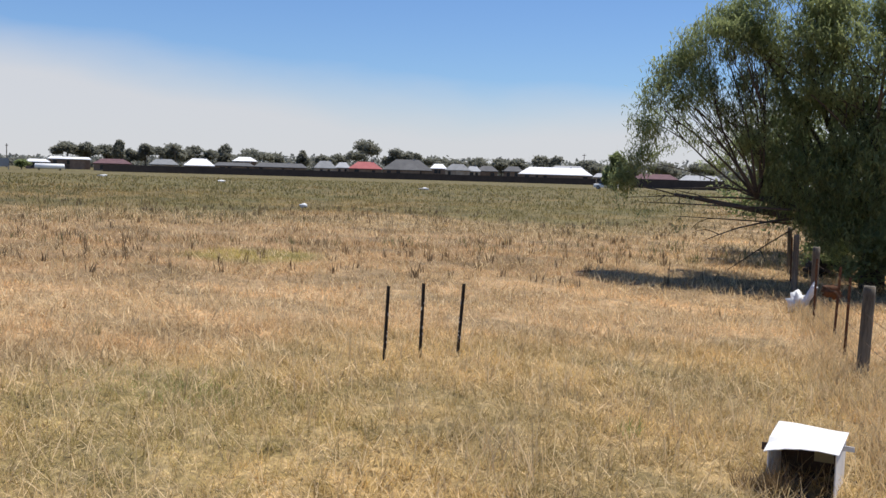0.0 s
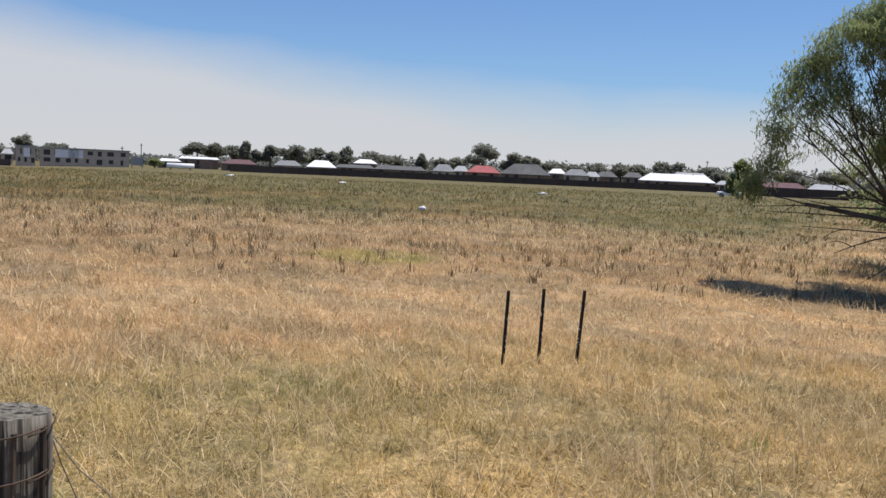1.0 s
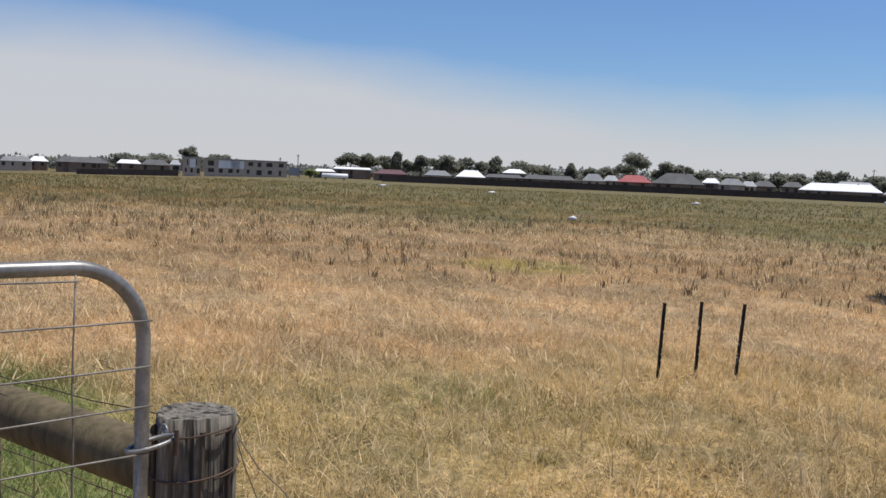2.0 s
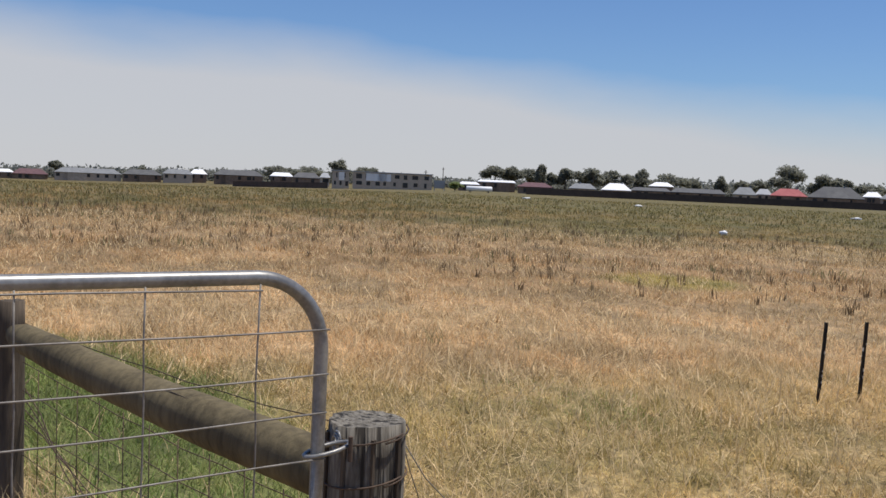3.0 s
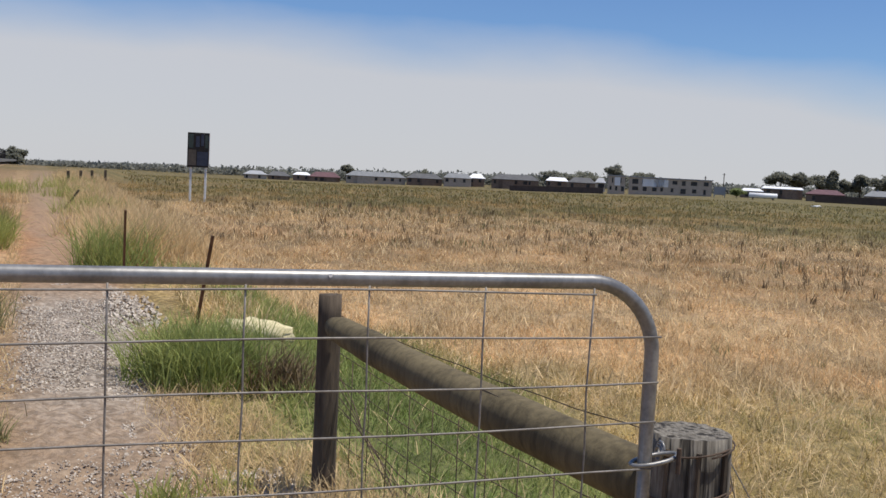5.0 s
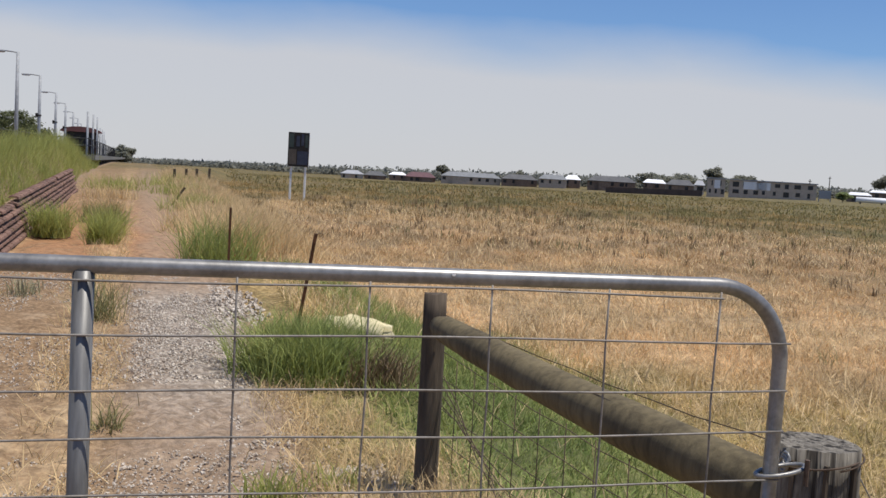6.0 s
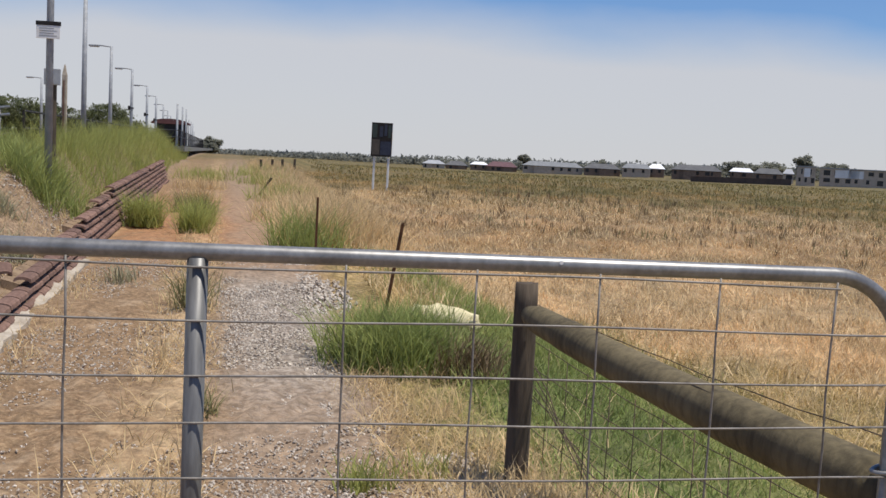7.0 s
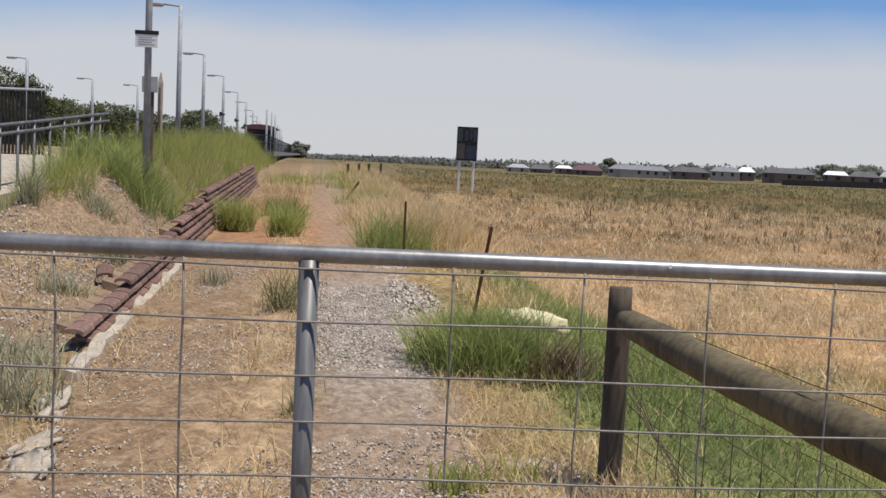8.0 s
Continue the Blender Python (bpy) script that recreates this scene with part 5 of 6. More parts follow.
def stones(name, n_, x0, x1, u0, u1, size, label, seed, parent=None):
    """Angular stones, joined, lying on the bed."""
    g = np.random.default_rng(seed)
    x = g.uniform(x0, x1, n_)
    y = -2.46 + 0.118 * x + g.uniform(u0, u1, n_) + 0.05 * g.normal(0, 1, n_)
    z = ground_z(x, y)
    corner = np.array([(1, 0, 0), (-0.3, 0.9, 0.1), (-0.5, -0.8, 0), (0.2, 0.3, 0.8), (0.3, -0.5, 0.7), (-0.6, 0.1, 0.75), (0, 0, -0.5)])
    faces_one = [(0, 1, 3), (0, 3, 4), (0, 4, 2), (4, 3, 5), (3, 1, 5), (5, 1, 2), (4, 5, 2), (0, 2, 6), (2, 1, 6), (1, 0, 6)]
    s = g.uniform(0.5, 1.4, (n_, 1, 1)) * size * g.uniform(0.7, 1.3, (n_, 1, 3))
    a = g.uniform(0, 6.28, n_)
    v = (corner[None] + g.normal(0, 0.14, (n_, 7, 3))) * s
    vx = v[:, :, 0] * np.cos(a)[:, None] - v[:, :, 1] * np.sin(a)[:, None] + x[:, None]
    vy = v[:, :, 0] * np.sin(a)[:, None] + v[:, :, 1] * np.cos(a)[:, None] + y[:, None]
    verts = np.stack((vx, vy, v[:, :, 2] + z[:, None] + size * 0.2), -1).reshape(-1, 3)
    faces = (np.arange(n_)[:, None, None] * 7 + np.array(faces_one)[None]).reshape(-1, 3)
    nn = Nodes("loose_stone")
    c = nn.mix(nn.island(), (0.30, 0.255, 0.205), (0.70, 0.63, 0.53))
    mat = nn.finish(nn.mix(nn.math("MULTIPLY", nn.noise(nn.local(), 20.0), 0.5), c, (0.30, 0.22, 0.17)), 0.9)
    ob = mesh_object(name, verts.tolist(), faces.tolist(), mat)
    return tagged(ob, label, "stones", kind="stuff")


stones("ballast", 6500, -15.5, -7.0, 2.0, 3.1, 0.014, "blue-grey crushed ballast in the wheel way", 5)
stones("bed_pebbles", 14000, -16, -4.3, 0.1, 3.4, 0.0105, "loose pebbles on the earth of the track", 6)
stones("wheel_way_stones", 1800, -7.8, -4.2, 1.9, 3.1, 0.0095, "scattered ballast on the earth of the wheel way", 15)
stones("ballast_heap", 800, -16.5, -11.4, 3.0, 3.55, 0.030, "low heap of pale grey stones beside the track", 7)
stones("verge_rubble", 420, -6.6, -5.0, 3.25, 3.75, 0.026, "pale rubble round the foot of the fence post", 8)
stones("bank_rubble", 5200, -19, -6.5, -3.0, -0.3, 0.02, "broken rubble on the bank", 9)
lump("sand_mound", pose(-11.4, 0.66, gz(-11.4, 0.66) + 0.05, 0, 0, 62), (0.42, 0.20, 0.19), SAND, "small heap of pale yellow sand in the grass", "sand heap", 44, 0.35)

# ---- fence stakes and the billboard ----
for x, y, top, lean, roll_, lab in ((-11.44, -0.02, 0.62, 7, -8, "rusty steel stake leaning in the fence line"), (-16.25, -0.95, 0.60, 3, 0, "dark steel stake in tall grass"), (-32.0, -3.2, 0.45, 0, -34, "dark stake leaning far over"), (-27.5, -1.6, 0.2, 0, 20, "dark stake leaning in the grass"),
                             (-46, -4.3, 0.66, 0, 3, "dark timber post of the old fence"), (-48, -4.0, 0.66, 0, -3, "dark timber post of the old fence"), (-50, -3.6, 0.66, 0, 2, "dark timber post of the old fence"), (-53, -3.2, 0.66, 0, -2, "dark timber post of the old fence")):
    z = gz(x, y)
    ob = thing("fence_stake", pose(x, y, z, roll_, lean * 0.4, 0), lab, "fence stake", "old fence stakes")
    bm = bmesh.new()
    w = 0.028 if x > -30 else (0.035 if x > -40 else 0.06)
    box(bm, (-w, -0.005 if x > -30 else -w, -0.3), (w, 0.005 if x > -30 else w, top - z))
    if x > -30:
        box(bm, (-0.005, 0.0055, -0.3), (0.005, 0.032, top - z))
    part("shaft", bm, RUST_STEEL if x > -30 else DARK_WOOD, ob)

bb = thing("billboard", pose(-53, 1.32, gz(-53, 1.32), 0, 0, -12), "dark weathered billboard on two white posts in the paddock", "billboard")
zb = gz(-53, 1.32)
for name, lo, hi, m, lab in (("panel", (-0.03, -0.55, 1.02 - zb), (0.03, 0.55, 2.80 - zb), PICKET, "dark printed panel"), ("post", (-0.13, -0.42, -0.5), (-0.035, -0.32, 2.7 - zb), WHITE_BOX, ""), ("post", (-0.13, 0.34, -0.5), (-0.035, 0.44, 2.7 - zb), WHITE_BOX, "")):
    bm = bmesh.new()
    box(bm, lo, hi, 0.004)
    part(name, bm, m, bb, lab)
bm = bmesh.new()
box(bm, (-0.02, 0.552, 1.02 - zb), (0.02, 0.575, 2.80 - zb))
part("edge_strip", bm, WHITE_BOX, bb, "white edge strip")
PRINT = [plain("faded_blue_print", (0.03, 0.035, 0.06), (0.06, 0.07, 0.10), 3, 20), plain("faded_brown_print", (0.07, 0.06, 0.05), (0.13, 0.11, 0.09), 3, 20), plain("faded_green_print", (0.035, 0.05, 0.045), (0.07, 0.09, 0.08), 3, 20)]
for k, (y0, y1, a, b) in enumerate(((-0.5, -0.1, 0.1, 0.9), (-0.05, 0.5, 0.1, 0.8), (-0.5, -0.25, 1.0, 1.7), (-0.12, 0.06, 1.05, 1.6), (0.14, 0.28, 1.1, 1.7), (0.34, 0.5, 1.0, 1.66))):
    bm = bmesh.new()
    box(bm, (0.0305, y0, 1.02 - zb + a), (0.034, y1, 1.02 - zb + b))
    part("print_patch", bm, PRINT[(k * 2 + 1) % 3 if k != 3 else 0], bb, "faded printed patch")


# ---- the far side: houses, fences, trees and poles ----
BRICK = plain("far_brick_wall", (0.17, 0.12, 0.09), (0.30, 0.22, 0.165), 1, 6, 0.9)
ROOFS = {
    "white": plain("white_sheet_roof", (0.72, 0.72, 0.72), (0.86, 0.86, 0.86), 0.5, 4, 0.6),
    "grey": plain("grey_tile_roof", (0.17, 0.175, 0.18), (0.25, 0.255, 0.26), 0.5, 4, 0.8),
    "pale grey": plain("pale_grey_roof", (0.28, 0.29, 0.30), (0.40, 0.40, 0.41), 0.5, 4, 0.7),
    "dark": plain("dark_tile_roof", (0.085, 0.085, 0.09), (0.14, 0.138, 0.135), 0.5, 4, 0.8),
    "maroon": plain("maroon_roof", (0.10, 0.055, 0.06), (0.17, 0.095, 0.10), 0.5, 4, 0.8),
    "red": plain("red_roof", (0.30, 0.085, 0.085), (0.40, 0.13, 0.125), 0.5, 4, 0.8),
}
TAN_WALL = plain("tan_render_wall", (0.38, 0.315, 0.25), (0.56, 0.47, 0.38), 1, 6, 0.9)
GLASS = plain("dark_window_glass", (0.02, 0.022, 0.026), (0.05, 0.052, 0.058), 1, 8, 0.15)


def above(z0, dist, el):
    """Height over z0 of what is seen el degrees over the level from the road."""
    return 1.44 + dist * math.tan(radians(el)) - z0


def hip_roof(bm, x0, x1, y0, y1, eave, ridge, hip):
    """A closed hipped roof over a rectangle, with a fascia; hip: how far the ridge stops short of the ends."""
    c = [bm.verts.new(q) for q in ((x0, y0, eave), (x1, y0, eave), (x1, y1, eave), (x0, y1, eave))]
    c2 = [bm.verts.new((v.co.x, v.co.y, eave - 0.25)) for v in c]
    ym = (y0 + y1) / 2
    r1, r2 = bm.verts.new((x0 + hip, ym, ridge)), bm.verts.new((x1 - hip, ym, ridge))
    bm.faces.new((c[0], c[1], r2, r1))
    bm.faces.new((c[1], c[2], r2))
    bm.faces.new((c[2], c[3], r1, r2))
    bm.faces.new((c[3], c[0], r1))
    for k in range(4):
        bm.faces.new((c2[k], c2[(k + 1) % 4], c[(k + 1) % 4], c[k]))
    bm.faces.new(c2[::-1])


def house(az, wide, ridge_el, eave_el, roof, dist, wall, seed):
    """A single-storey house, wide degrees across, with a main hip and a lower wing towards the paddock."""
    x, y, z = polar(az, dist)
    r = random.Random(seed)
    ob = thing("house", pose(x, y, z, 0, 0, az - 90), f"single-storey house with a {roof} hipped roof across the paddock", "house", "houses across the paddock")
    w, d = dist * radians(wide) / 2, 5.5
    ridge, eave = above(z, dist, ridge_el), above(z, dist, eave_el)
    hip = min(w * 0.55, (ridge - eave) * r.uniform(1.1, 1.9))
    bm = bmesh.new()
    box(bm, (-w + 0.4, -d + 0.5, -1.0), (w - 0.4, d - 0.5, eave - 0.1))
    part("wall", bm, wall, ob)
    bm = bmesh.new()
    hip_roof(bm, -w, w, -d, d, eave, ridge, hip)
    part("roof", bm, ROOFS[roof], ob)
    if w > 4.0 and seed % 4:
        a = r.uniform(-0.8, 0.1) * w
        b = a + w * r.uniform(0.55, 0.85)
        bm = bmesh.new()
        hip_roof(bm, a, b, -d - 3.0, d - 4.0, eave + 0.02, eave + (ridge - eave) * r.uniform(0.55, 0.8), (b - a) * 0.42)
        part("wing_roof", bm, ROOFS[roof], ob)
        bm = bmesh.new()
        box(bm, (a + 0.4, -d - 2.6, -1.0), (b - 0.4, -d + 0.49, eave - 0.12))
        part("wing_wall", bm, wall, ob)
    front = -d + 0.44
    n_w = max(2, int(w / 2.2))
    for k in range(n_w):
        u = -w + 1.0 + (2 * w - 2.4) * (k + r.uniform(0, 0.5)) / n_w
        bm = bmesh.new()
        box(bm, (u, front, max(0.3, eave - 2.2)), (u + r.uniform(0.9, 2.0), front + 0.08, eave - 0.5))
        part("window", bm, GLASS, ob)
    if r.random() < 0.5:
        u = r.uniform(-0.4, 0.4) * w
        bm = bmesh.new()
        box(bm, (u, -0.3, ridge - 0.5), (u + 0.5, 0.3, ridge + r.uniform(0.2, 0.5)))
        part("roof_vent", bm, ROOFS["pale grey"], ob, "small pale unit on the ridge")
    return ob


K = 1.85        # how much further out the suburb stands than the paddock's far weeds
# compass, width, ridge and eave in degrees, roof, distance
suburb = [(147.1, 1.3, -0.02, -0.16, "white", 405), (145.5, 2.2, 0.14, 0.03, "white", 420), (143.3, 2.05, 0.10, -0.15, "maroon", 385), (140.6, 1.6, 0.17, -0.12, "grey", 380),
          (138.7, 1.7, 0.26, -0.12, "white", 385), (136.8, 2.3, 0.10, -0.08, "dark", 390), (136.2, 1.4, 0.43, 0.20, "white", 440), (134.2, 3.0, 0.15, -0.08, "dark", 395),
          (131.7, 1.3, 0.35, -0.05, "grey", 400), (130.7, 0.9, 0.30, 0.0, "pale grey", 410), (129.4, 1.95, 0.37, -0.02, "red", 405), (127.0, 2.9, 0.57, -0.02, "dark", 405),
          (125.2, 1.0, 0.38, 0.12, "white", 430), (124.1, 1.5, 0.40, 0.05, "grey", 405), (123.2, 0.9, 0.30, 0.02, "pale grey", 410), (122.4, 1.3, 0.34, 0.05, "dark", 425),
          (120.9, 1.2, 0.36, 0.08, "dark", 440), (118.5, 4.2, 0.37, -0.03, "white", 395), (117.8, 2.0, 0.48, 0.25, "pale grey", 450), (115.9, 1.0, 0.12, -0.1, "pale grey", 400),
          (112.9, 2.6, 0.16, -0.12, "maroon", 350), (110.4, 2.4, 0.15, -0.15, "pale grey", 335),
          (175.0, 1.35, -0.46, -0.66, "pale grey", 560), (173.7, 1.3, -0.45, -0.68, "dark", 565), (172.4, 1.05, -0.42, -0.57, "white", 560), (171.1, 1.8, -0.35, -0.62, "maroon", 555),
          (168.2, 3.45, -0.20, -0.45, "grey", 540), (165.4, 2.1, -0.15, -0.42, "dark", 535), (163.5, 1.65, -0.05, -0.30, "grey", 520), (162.4, 1.0, 0.0, -0.25, "white", 535),
          (160.2, 2.75, 0.06, -0.23, "dark", 490), (157.8, 1.3, 0.03, -0.17, "white", 480), (156.4, 1.6, 0.09, -0.20, "dark", 460), (155.35, 0.62, 0.12, -0.14, "pale grey", 440)]
for k, (az, wide, ridge_el, eave_el, roof, dist) in enumerate(suburb):
    house(az, wide, ridge_el, eave_el, roof, dist, TAN_WALL if roof in ("pale grey", "grey") else BRICK, k)


def paling_fence(az0, d0, az1, d1, height, material, label):
    n = 44
    ob = thing("paling_fence", (0, 0, 0), label, "fence", "far boundary fences")
    for k in range(n):
        a, b = (az0 + (az1 - az0) * q / n for q in (k, k + 1))
        da, db = (d0 + (d1 - d0) * q / n for q in (k, k + 1))
        (xa, ya, za), (xb, yb, zb_) = polar(a, da), polar(b, db)
        bm = bmesh.new()
        out = Vector((-(yb - ya), xb - xa, 0)).normalized() * 0.12
        q = [Vector((xa, ya, za - 0.5)), Vector((xb, yb, zb_ - 0.5)), Vector((xb, yb, zb_ + height)), Vector((xa, ya, za + height))]
        f = [bm.verts.new(v) for v in q]
        g = [bm.verts.new(v + out) for v in q]
        bm.faces.new(f)
        bm.faces.new(g[::-1])
        for i in range(4):
            bm.faces.new((f[i], g[i], g[(i + 1) % 4], f[(i + 1) % 4]))
        part("panel", bm, material, ob)


FENCE = plain("dark_sheet_fence", (0.045, 0.035, 0.03), (0.08, 0.06, 0.05), 0.4, 3, 0.8)
FENCE_RED = plain("brown_sheet_fence", (0.07, 0.05, 0.042), (0.12, 0.085, 0.07), 0.4, 3, 0.8)
paling_fence(143.8, 182 * K, 116.2, 205 * K, 2.3, FENCE, "long dark steel boundary fence before the houses")
paling_fence(114.3, 160 * K, 106.0, 135 * K, 2.5, FENCE, "dark steel boundary fence behind the tree")
paling_fence(160.5, 232 * K, 155.2, 205 * K, 2.2, FENCE_RED, "brown steel boundary fence before the houses")

# the long two-storey building, a garden shed and a white tank
for az, dist, wide, el in ((154.47, 205, 0.95, 0.32), (151.5, 205, 4.5, 0.30)):
    x, y, z = polar(az, dist * K)
    hh = above(z, dist * K, el)
    ob = thing("two_storey_building", pose(x, y, z, 0, 0, az - 90), "pale two-storey apartment building with dark windows", "building")
    w = dist * K * radians(wide)
    bm = bmesh.new()
    box(bm, (-w / 2, -5, -1), (w / 2, 5, hh * 0.94))
    part("wall", bm, TAN_WALL, ob)
    bm = bmesh.new()
    box(bm, (-w / 2 - 0.4, -5.4, hh * 0.945), (w / 2 + 0.4, 5.4, hh))
    part("roof", bm, ROOFS["pale grey"], ob)
    r = random.Random(int(az))
    n = max(3, int(w / 3.4))
    for k in range(n):
        for lo, hi in ((0.12, 0.42), (0.55, 0.86)):
            u = -w / 2 + 0.5 + (w - 1) * k / n
            bm = bmesh.new()
            u += r.uniform(0, 1.2)
            box(bm, (u, -5.06, hh * (lo + r.uniform(0, 0.1))), (u + w / n * r.uniform(0.2, 0.6), -4.9, hh * hi))
            part("window", bm, GLASS, ob)
    for k in range(n // 2):
        u = -w / 2 + (w * 0.55) * r.random()
        bm = bmesh.new()
        box(bm, (u, -5.12, hh * 0.46), (u + w / n, -4.9, hh * 0.9))
        part("white_panel", bm, ROOFS["white"], ob, "white cladding panel")
x, y, z = polar(148.8, 180 * K)
gs = thing("shed", pose(x, y, z, 0, 0, 59), "grey shed with posts at the end of the paddock", "shed")
for lo, hi in (((-1.8, -2, 0.9), (1.8, 2, 3.5)), ((-1.8, -2, -0.5), (-1.5, -1.7, 0.9)), ((1.5, -2, -0.5), (1.8, -1.7, 0.9))):
    bm = bmesh.new()
    box(bm, lo, hi)
    part("wall" if lo[2] > 0 else "leg", bm, GALV_DULL, gs)
x, y, z = polar(146.5, 165 * K)
tk = thing("white_tank", pose(x, y, -1.0, 0, 0, 56.5), "long white round tank lying at the paddock's edge", "tank")
bm = bmesh.new()
tube(bm, [(-4.0, 0, 0.3), (-3.8, 0, 0.3), (3.8, 0, 0.3), (4.0, 0, 0.3)], [0.55, 0.78, 0.78, 0.55], 16)
part("barrel", bm, ROOFS["white"], tk, "", True)
for u in (-2.8, 2.8):
    bm = bmesh.new()
    box(bm, (u - 0.2, -0.7, -1.6), (u + 0.2, 0.7, -0.3))
    part("saddle", bm, FENCE, tk)

# compass, width and top in degrees of the trees behind the roofs
gums = [(145.6, 1.22, 1.0), (144.6, 0.9, 1.01), (143.6, 1.0, 0.97), (143.0, 0.45, 1.19), (142.4, 0.7, 0.73), (141.6, 0.85, 1.06), (140.1, 1.4, 1.09), (139.1, 1.2, 1.04), (138.2, 0.8, 0.82),
        (137.2, 0.86, 1.16), (135.8, 1.9, 0.96), (134.5, 0.8, 0.78), (133.0, 0.57, 0.95), (131.9, 0.55, 0.7), (131.0, 1.06, 0.79), (129.5, 1.55, 1.74), (127.7, 1.27, 1.32), (126.8, 1.2, 1.16),
        (125.3, 1.25, 0.77), (124.2, 1.1, 0.74), (122.9, 1.1, 0.88), (121.6, 1.15, 0.85), (120.6, 1.3, 0.91), (119.2, 1.0, 1.08), (118.4, 1.1, 1.05), (116.6, 1.6, 0.93), (114.6, 1.4, 0.9), (112.4, 1.5, 0.95),
        (110.2, 1.5, 0.9), (154.5, 1.0, 1.0), (153.1, 1.15, 0.62), (169.8, 0.65, 0.18), (165.4, 0.5, 0.11), (157.9, 1.6, 0.44), (156.3, 1.6, 0.49)]


def gum_tree(az, wide, top_el, seed):
    """A dense dark gum: forked trunk and a rounded, lobed crown that hangs low behind the roofs."""
    dist = 500 if az < 150 else 590
    r, rg_ = random.Random(seed), np.random.default_rng(seed)
    x, y, z = polar(az, dist + r.uniform(-20, 20))
    h, w = above(z, dist, top_el) * 0.97, dist * radians(wide) * 0.66
    ob = thing("gum_tree", (x, y, z), "dark gum tree standing behind the houses", "tree", "trees behind the houses")
    tr = bmesh.new()
    tube(tr, [(0, 0, -1), (0.02 * h, 0, h * 0.25), (-0.02 * h, 0.01 * h, h * 0.6), (0, 0, h * 0.85)], [0.035 * h, 0.026 * h, 0.018 * h, 0.006 * h], 7)
    lobes = [((r.uniform(-0.15, 0.15) * w, 0, h * 0.80), 0.55, 0.17)]
    n_l = 5 + r.randrange(3)
    for k in range(n_l):
        a = 2 * math.pi * k / n_l + r.uniform(-0.4, 0.4)
        q = r.uniform(0.45, 0.68)
        lobes.append(((w * q * math.cos(a), w * q * math.sin(a), h * r.uniform(0.42, 0.80)), r.uniform(0.36, 0.52), r.uniform(0.12, 0.18)))
    cloud = []
    for c, rw, rh in lobes:
        limb(tr, (0, 0, h * 0.3), c, 0.013 * h, 0.004 * h, 0.03 * h, r, 4)
        k = int(42 + 90 * rw)
        u = rg_.normal(0, 1, (k, 3))
        u /= np.linalg.norm(u, axis=1)[:, None]
        cloud.append(np.array(c) + u * np.array((w * rw, w * rw, h * rh)) * rg_.uniform(0.35, 1.03, (k, 1)))
    part("trunk", tr, BARK, ob)
    pos = leaf_cloud(np.concatenate(cloud), 11, (0.05 * w + 0.1, 0.05 * w + 0.1, 0.018 * h), rg_)
    # the crown's haze is in its leaf colour; there is no air between
    blades("crown", pos, 0.9, 0.62, 1.5, LEAF_HAZED, "", "", rg_, 0.5, ob)


for k, (az, wide, top_el) in enumerate(gums):
    gum_tree(az, wide, top_el, 200 + k)
bushes = [(115.2, 150, 3.0, 5.8, LEAF), (147.9, 330, 5.5, 3.2, LEAF), (203.0, 118, 10.0, 7.8, LEAF_STATION), (204.6, 100, 9.5, 7.4, LEAF_STATION), (200.0, 132, 13.0, 5.4, LEAF_STATION), (197.7, 138, 14.0, 5.9, LEAF_STATION), (193.5, 150, 13.0, 6.6, LEAF_STATION), (207.5, 92, 9.0, 8.0, LEAF_STATION), (192.2, 175, 9.0, 6.0, LEAF_STATION), (201.5, 125, 11.0, 5.6, LEAF_STATION), (196.0, 142, 11.0, 5.4, LEAF_STATION), (187.8, 190, 4.2, 3.9, LEAF_HAZED)]
for k, (az, dist, w, h, m) in enumerate(bushes):
    x, y, z = polar(az, dist)
    tree("bushy_tree", x, y, h, w, "rounded dark green tree beyond the railway" if az > 180 else "small green tree standing near the boundary fence", 300 + k, m, 190, 0.36 if dist > 60 else 0.3, -0.08 if az > 190 else 0.1, "", 75)
# the low wooded skyline, too far to tell its trees apart
rg = np.random.default_rng(77)
pts = []
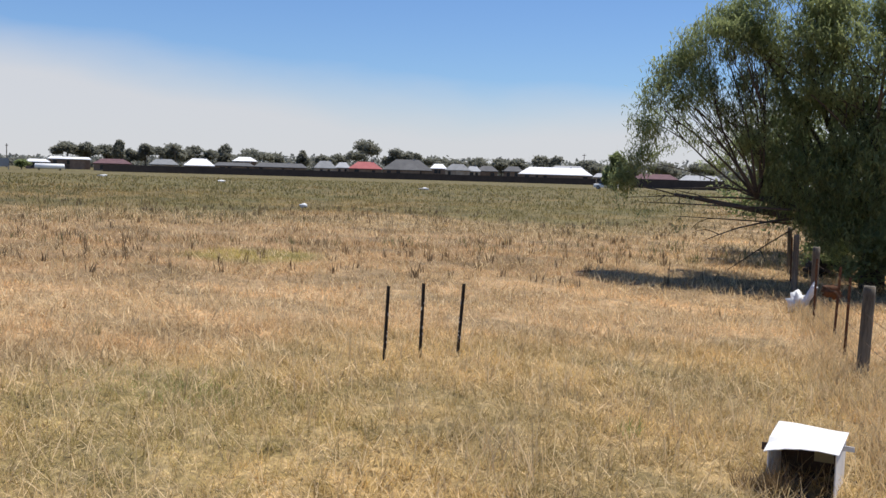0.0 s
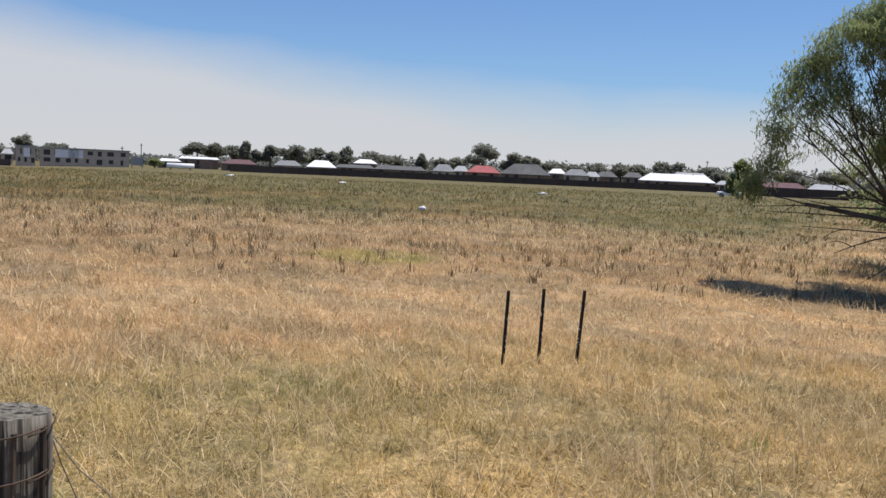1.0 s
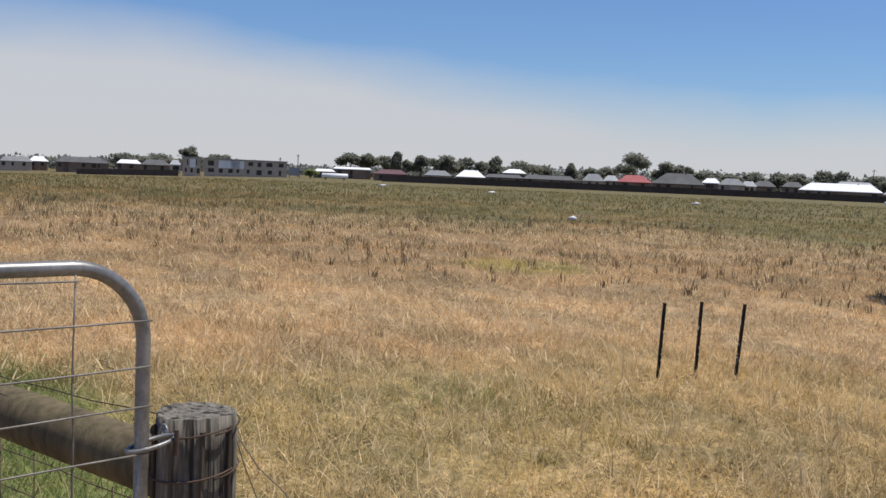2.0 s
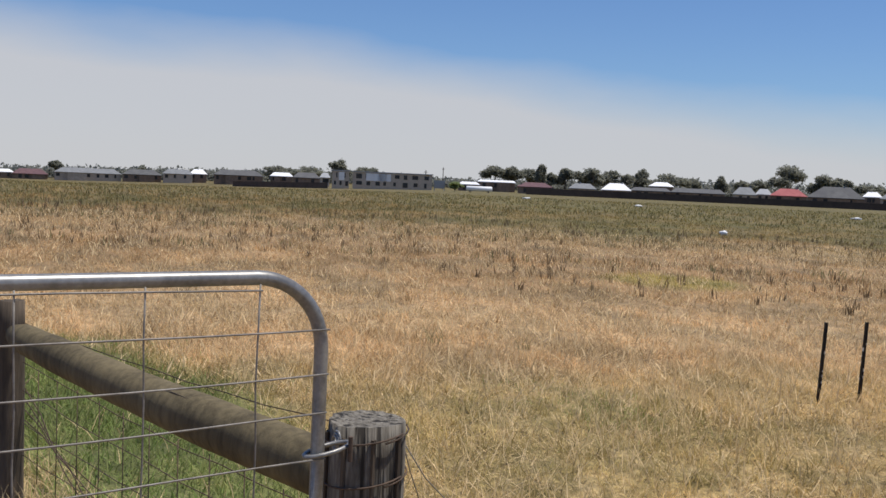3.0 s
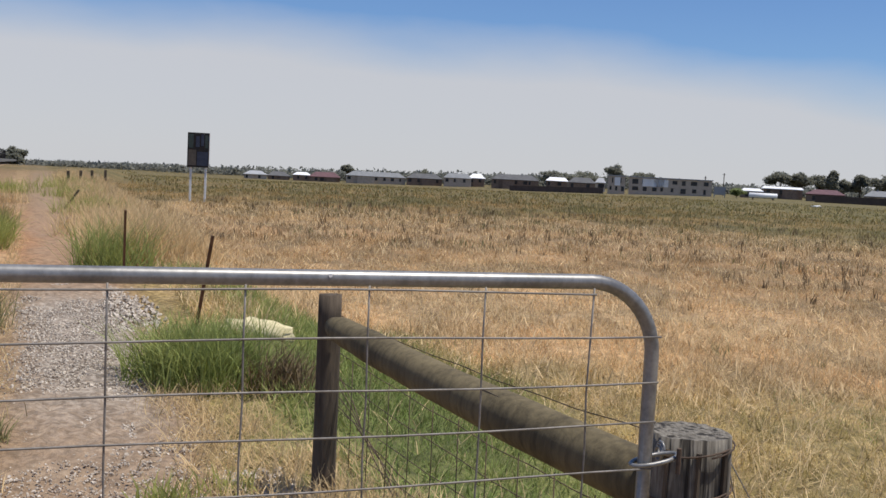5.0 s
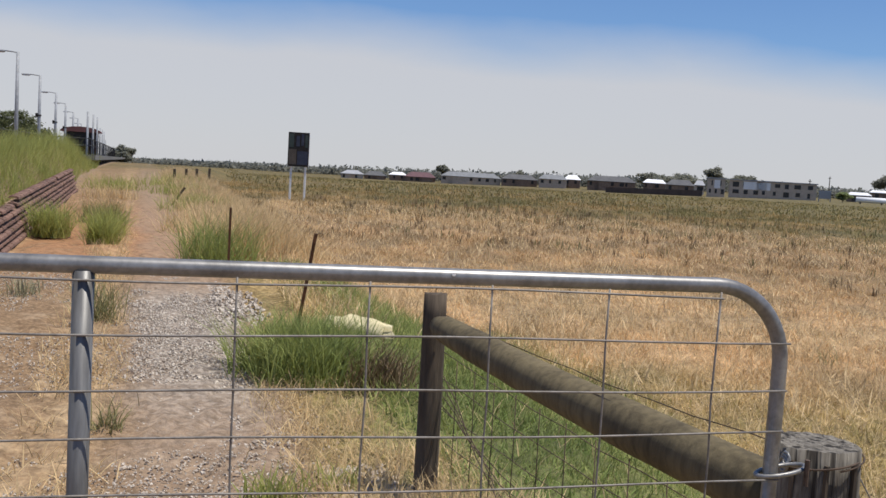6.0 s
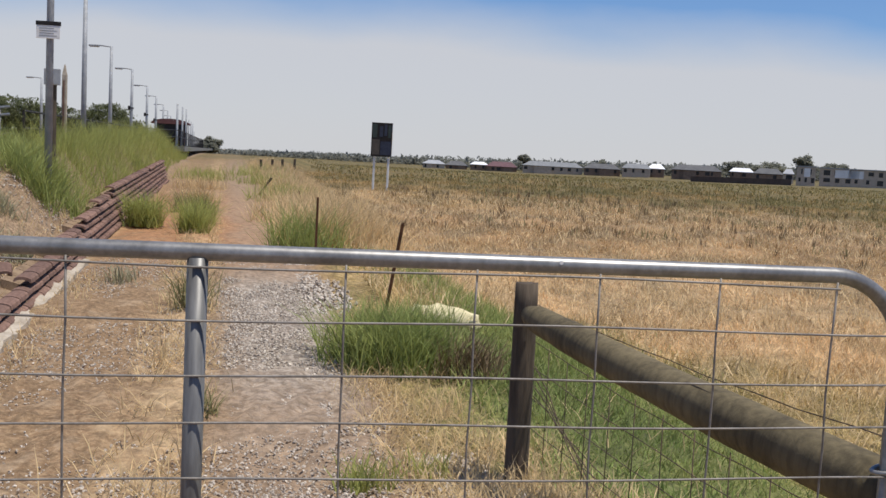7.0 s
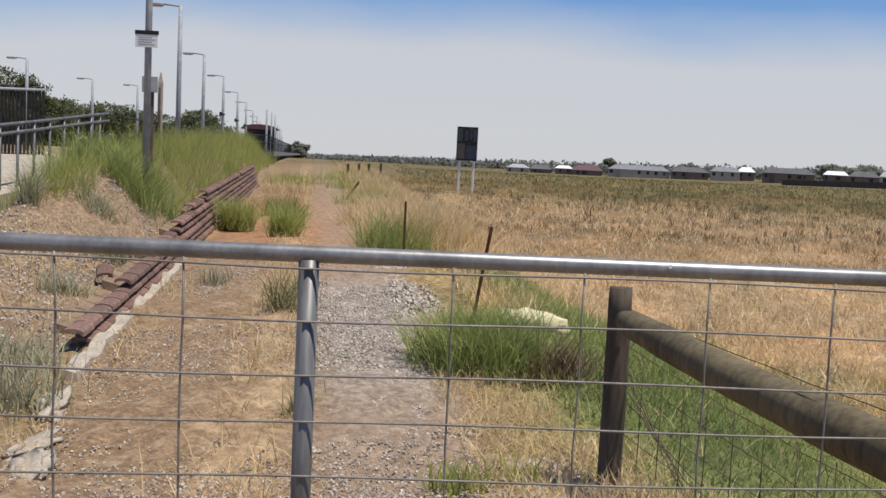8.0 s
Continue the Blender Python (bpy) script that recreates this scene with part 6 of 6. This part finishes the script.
# top of the tree line by compass, in degrees
top_az = [104, 116, 121, 125, 131, 137, 146, 150.5, 153, 157, 160, 165, 170, 174, 178, 184, 187, 190, 215]
top_el = [0.98, 1.0, 0.92, 0.88, 0.84, 0.70, 0.18, 0.20, 0.42, 0.42, 0.16, 0.05, -0.06, -0.20, -0.28, -0.44, -0.50, -0.45, -0.4]
for az0, az1, dist in ((104, 150, 560), (150, 174, 640), (174, 189, 660), (188, 215, 420)):
    n = int((az1 - az0) * 34)
    a = rg.uniform(az0, az1, n)
    d = dist + rg.uniform(-25, 25, n)
    x, y = d * np.cos(np.radians(a)), d * np.sin(np.radians(a))
    g = ground_z(x, y)
    hh = np.maximum(1.5, 1.44 + d * np.tan(np.radians(np.interp(a, top_az, top_el))) - g) * (0.80 + 0.20 * np.sin(a * 7.1) * np.sin(a * 17.3 + 1.0)) * rg.uniform(0.75, 1.02, n)
    base_p = np.column_stack((x, y, g))
    rep = np.repeat(base_p, 16, 0)
    rep[:, :2] += rg.normal(0, 2.0, (len(rep), 2))
    rep[:, 2] += np.repeat(hh, 16) * rg.uniform(0.0, 1.0, len(rep))
    pts.append(rep)
# haze over the woods comes from their pale leaf colour
blades("far_woods", np.concatenate(pts), 1.9, 1.5, 1.2, LEAF_WOODS_HAZED, "low dark line of distant woods on the horizon", "woods", rg)
for k, (az, dist, h) in enumerate(((116.9, 470, 13.5), (148.6, 430, 9.5), (158.0, 520, 9.0), (165.2, 540, 8.0), (161.0, 540, 8.0), (149.6, 380, 7.5), (140.0, 470, 9.0))):
    x, y, z = polar(az, dist)
    ob = thing("power_pole", (x, y, z), "thin power pole rising above the suburb", "power pole", "power poles")
    bm = bmesh.new()
    tube(bm, [(0, 0, -1), (0, 0, h)], [0.22, 0.16], 6)
    part("pole", bm, DARK_WOOD, ob)
    bm = bmesh.new()
    box(bm, (-1.0, -0.1, h - 0.8), (1.0, 0.1, h - 0.6))
    part("crossarm", bm, DARK_WOOD, ob)
x, y, z = polar(115.6, 172)
car = thing("parked_car", pose(x, y, z, 0, 0, 20), "small white car parked beyond the paddock", "car")
bm = bmesh.new()
box(bm, (-2.1, -0.85, 0.35), (2.1, 0.85, 0.95), 0.12)
part("body", bm, ROOFS["white"], car)
bm = bmesh.new()
box(bm, (-1.2, -0.75, 0.955), (1.1, 0.75, 1.5), 0.2)
part("cabin", bm, GLASS, car)
for u in (-1.3, 1.3):
    for v in (-0.8, 0.8):
        bm = bmesh.new()
        tube(bm, [(u, v - 0.1, 0.33), (u, v + 0.1, 0.33)], 0.33, 12)
        wheel = part("wheel", bm, PICKET, car)
        bm = bmesh.new()
        tube(bm, [(u, v - 0.11, 0.33), (u, v + 0.11, 0.33)], 0.2, 10)
        part("rim", bm, GALV_DULL, wheel)
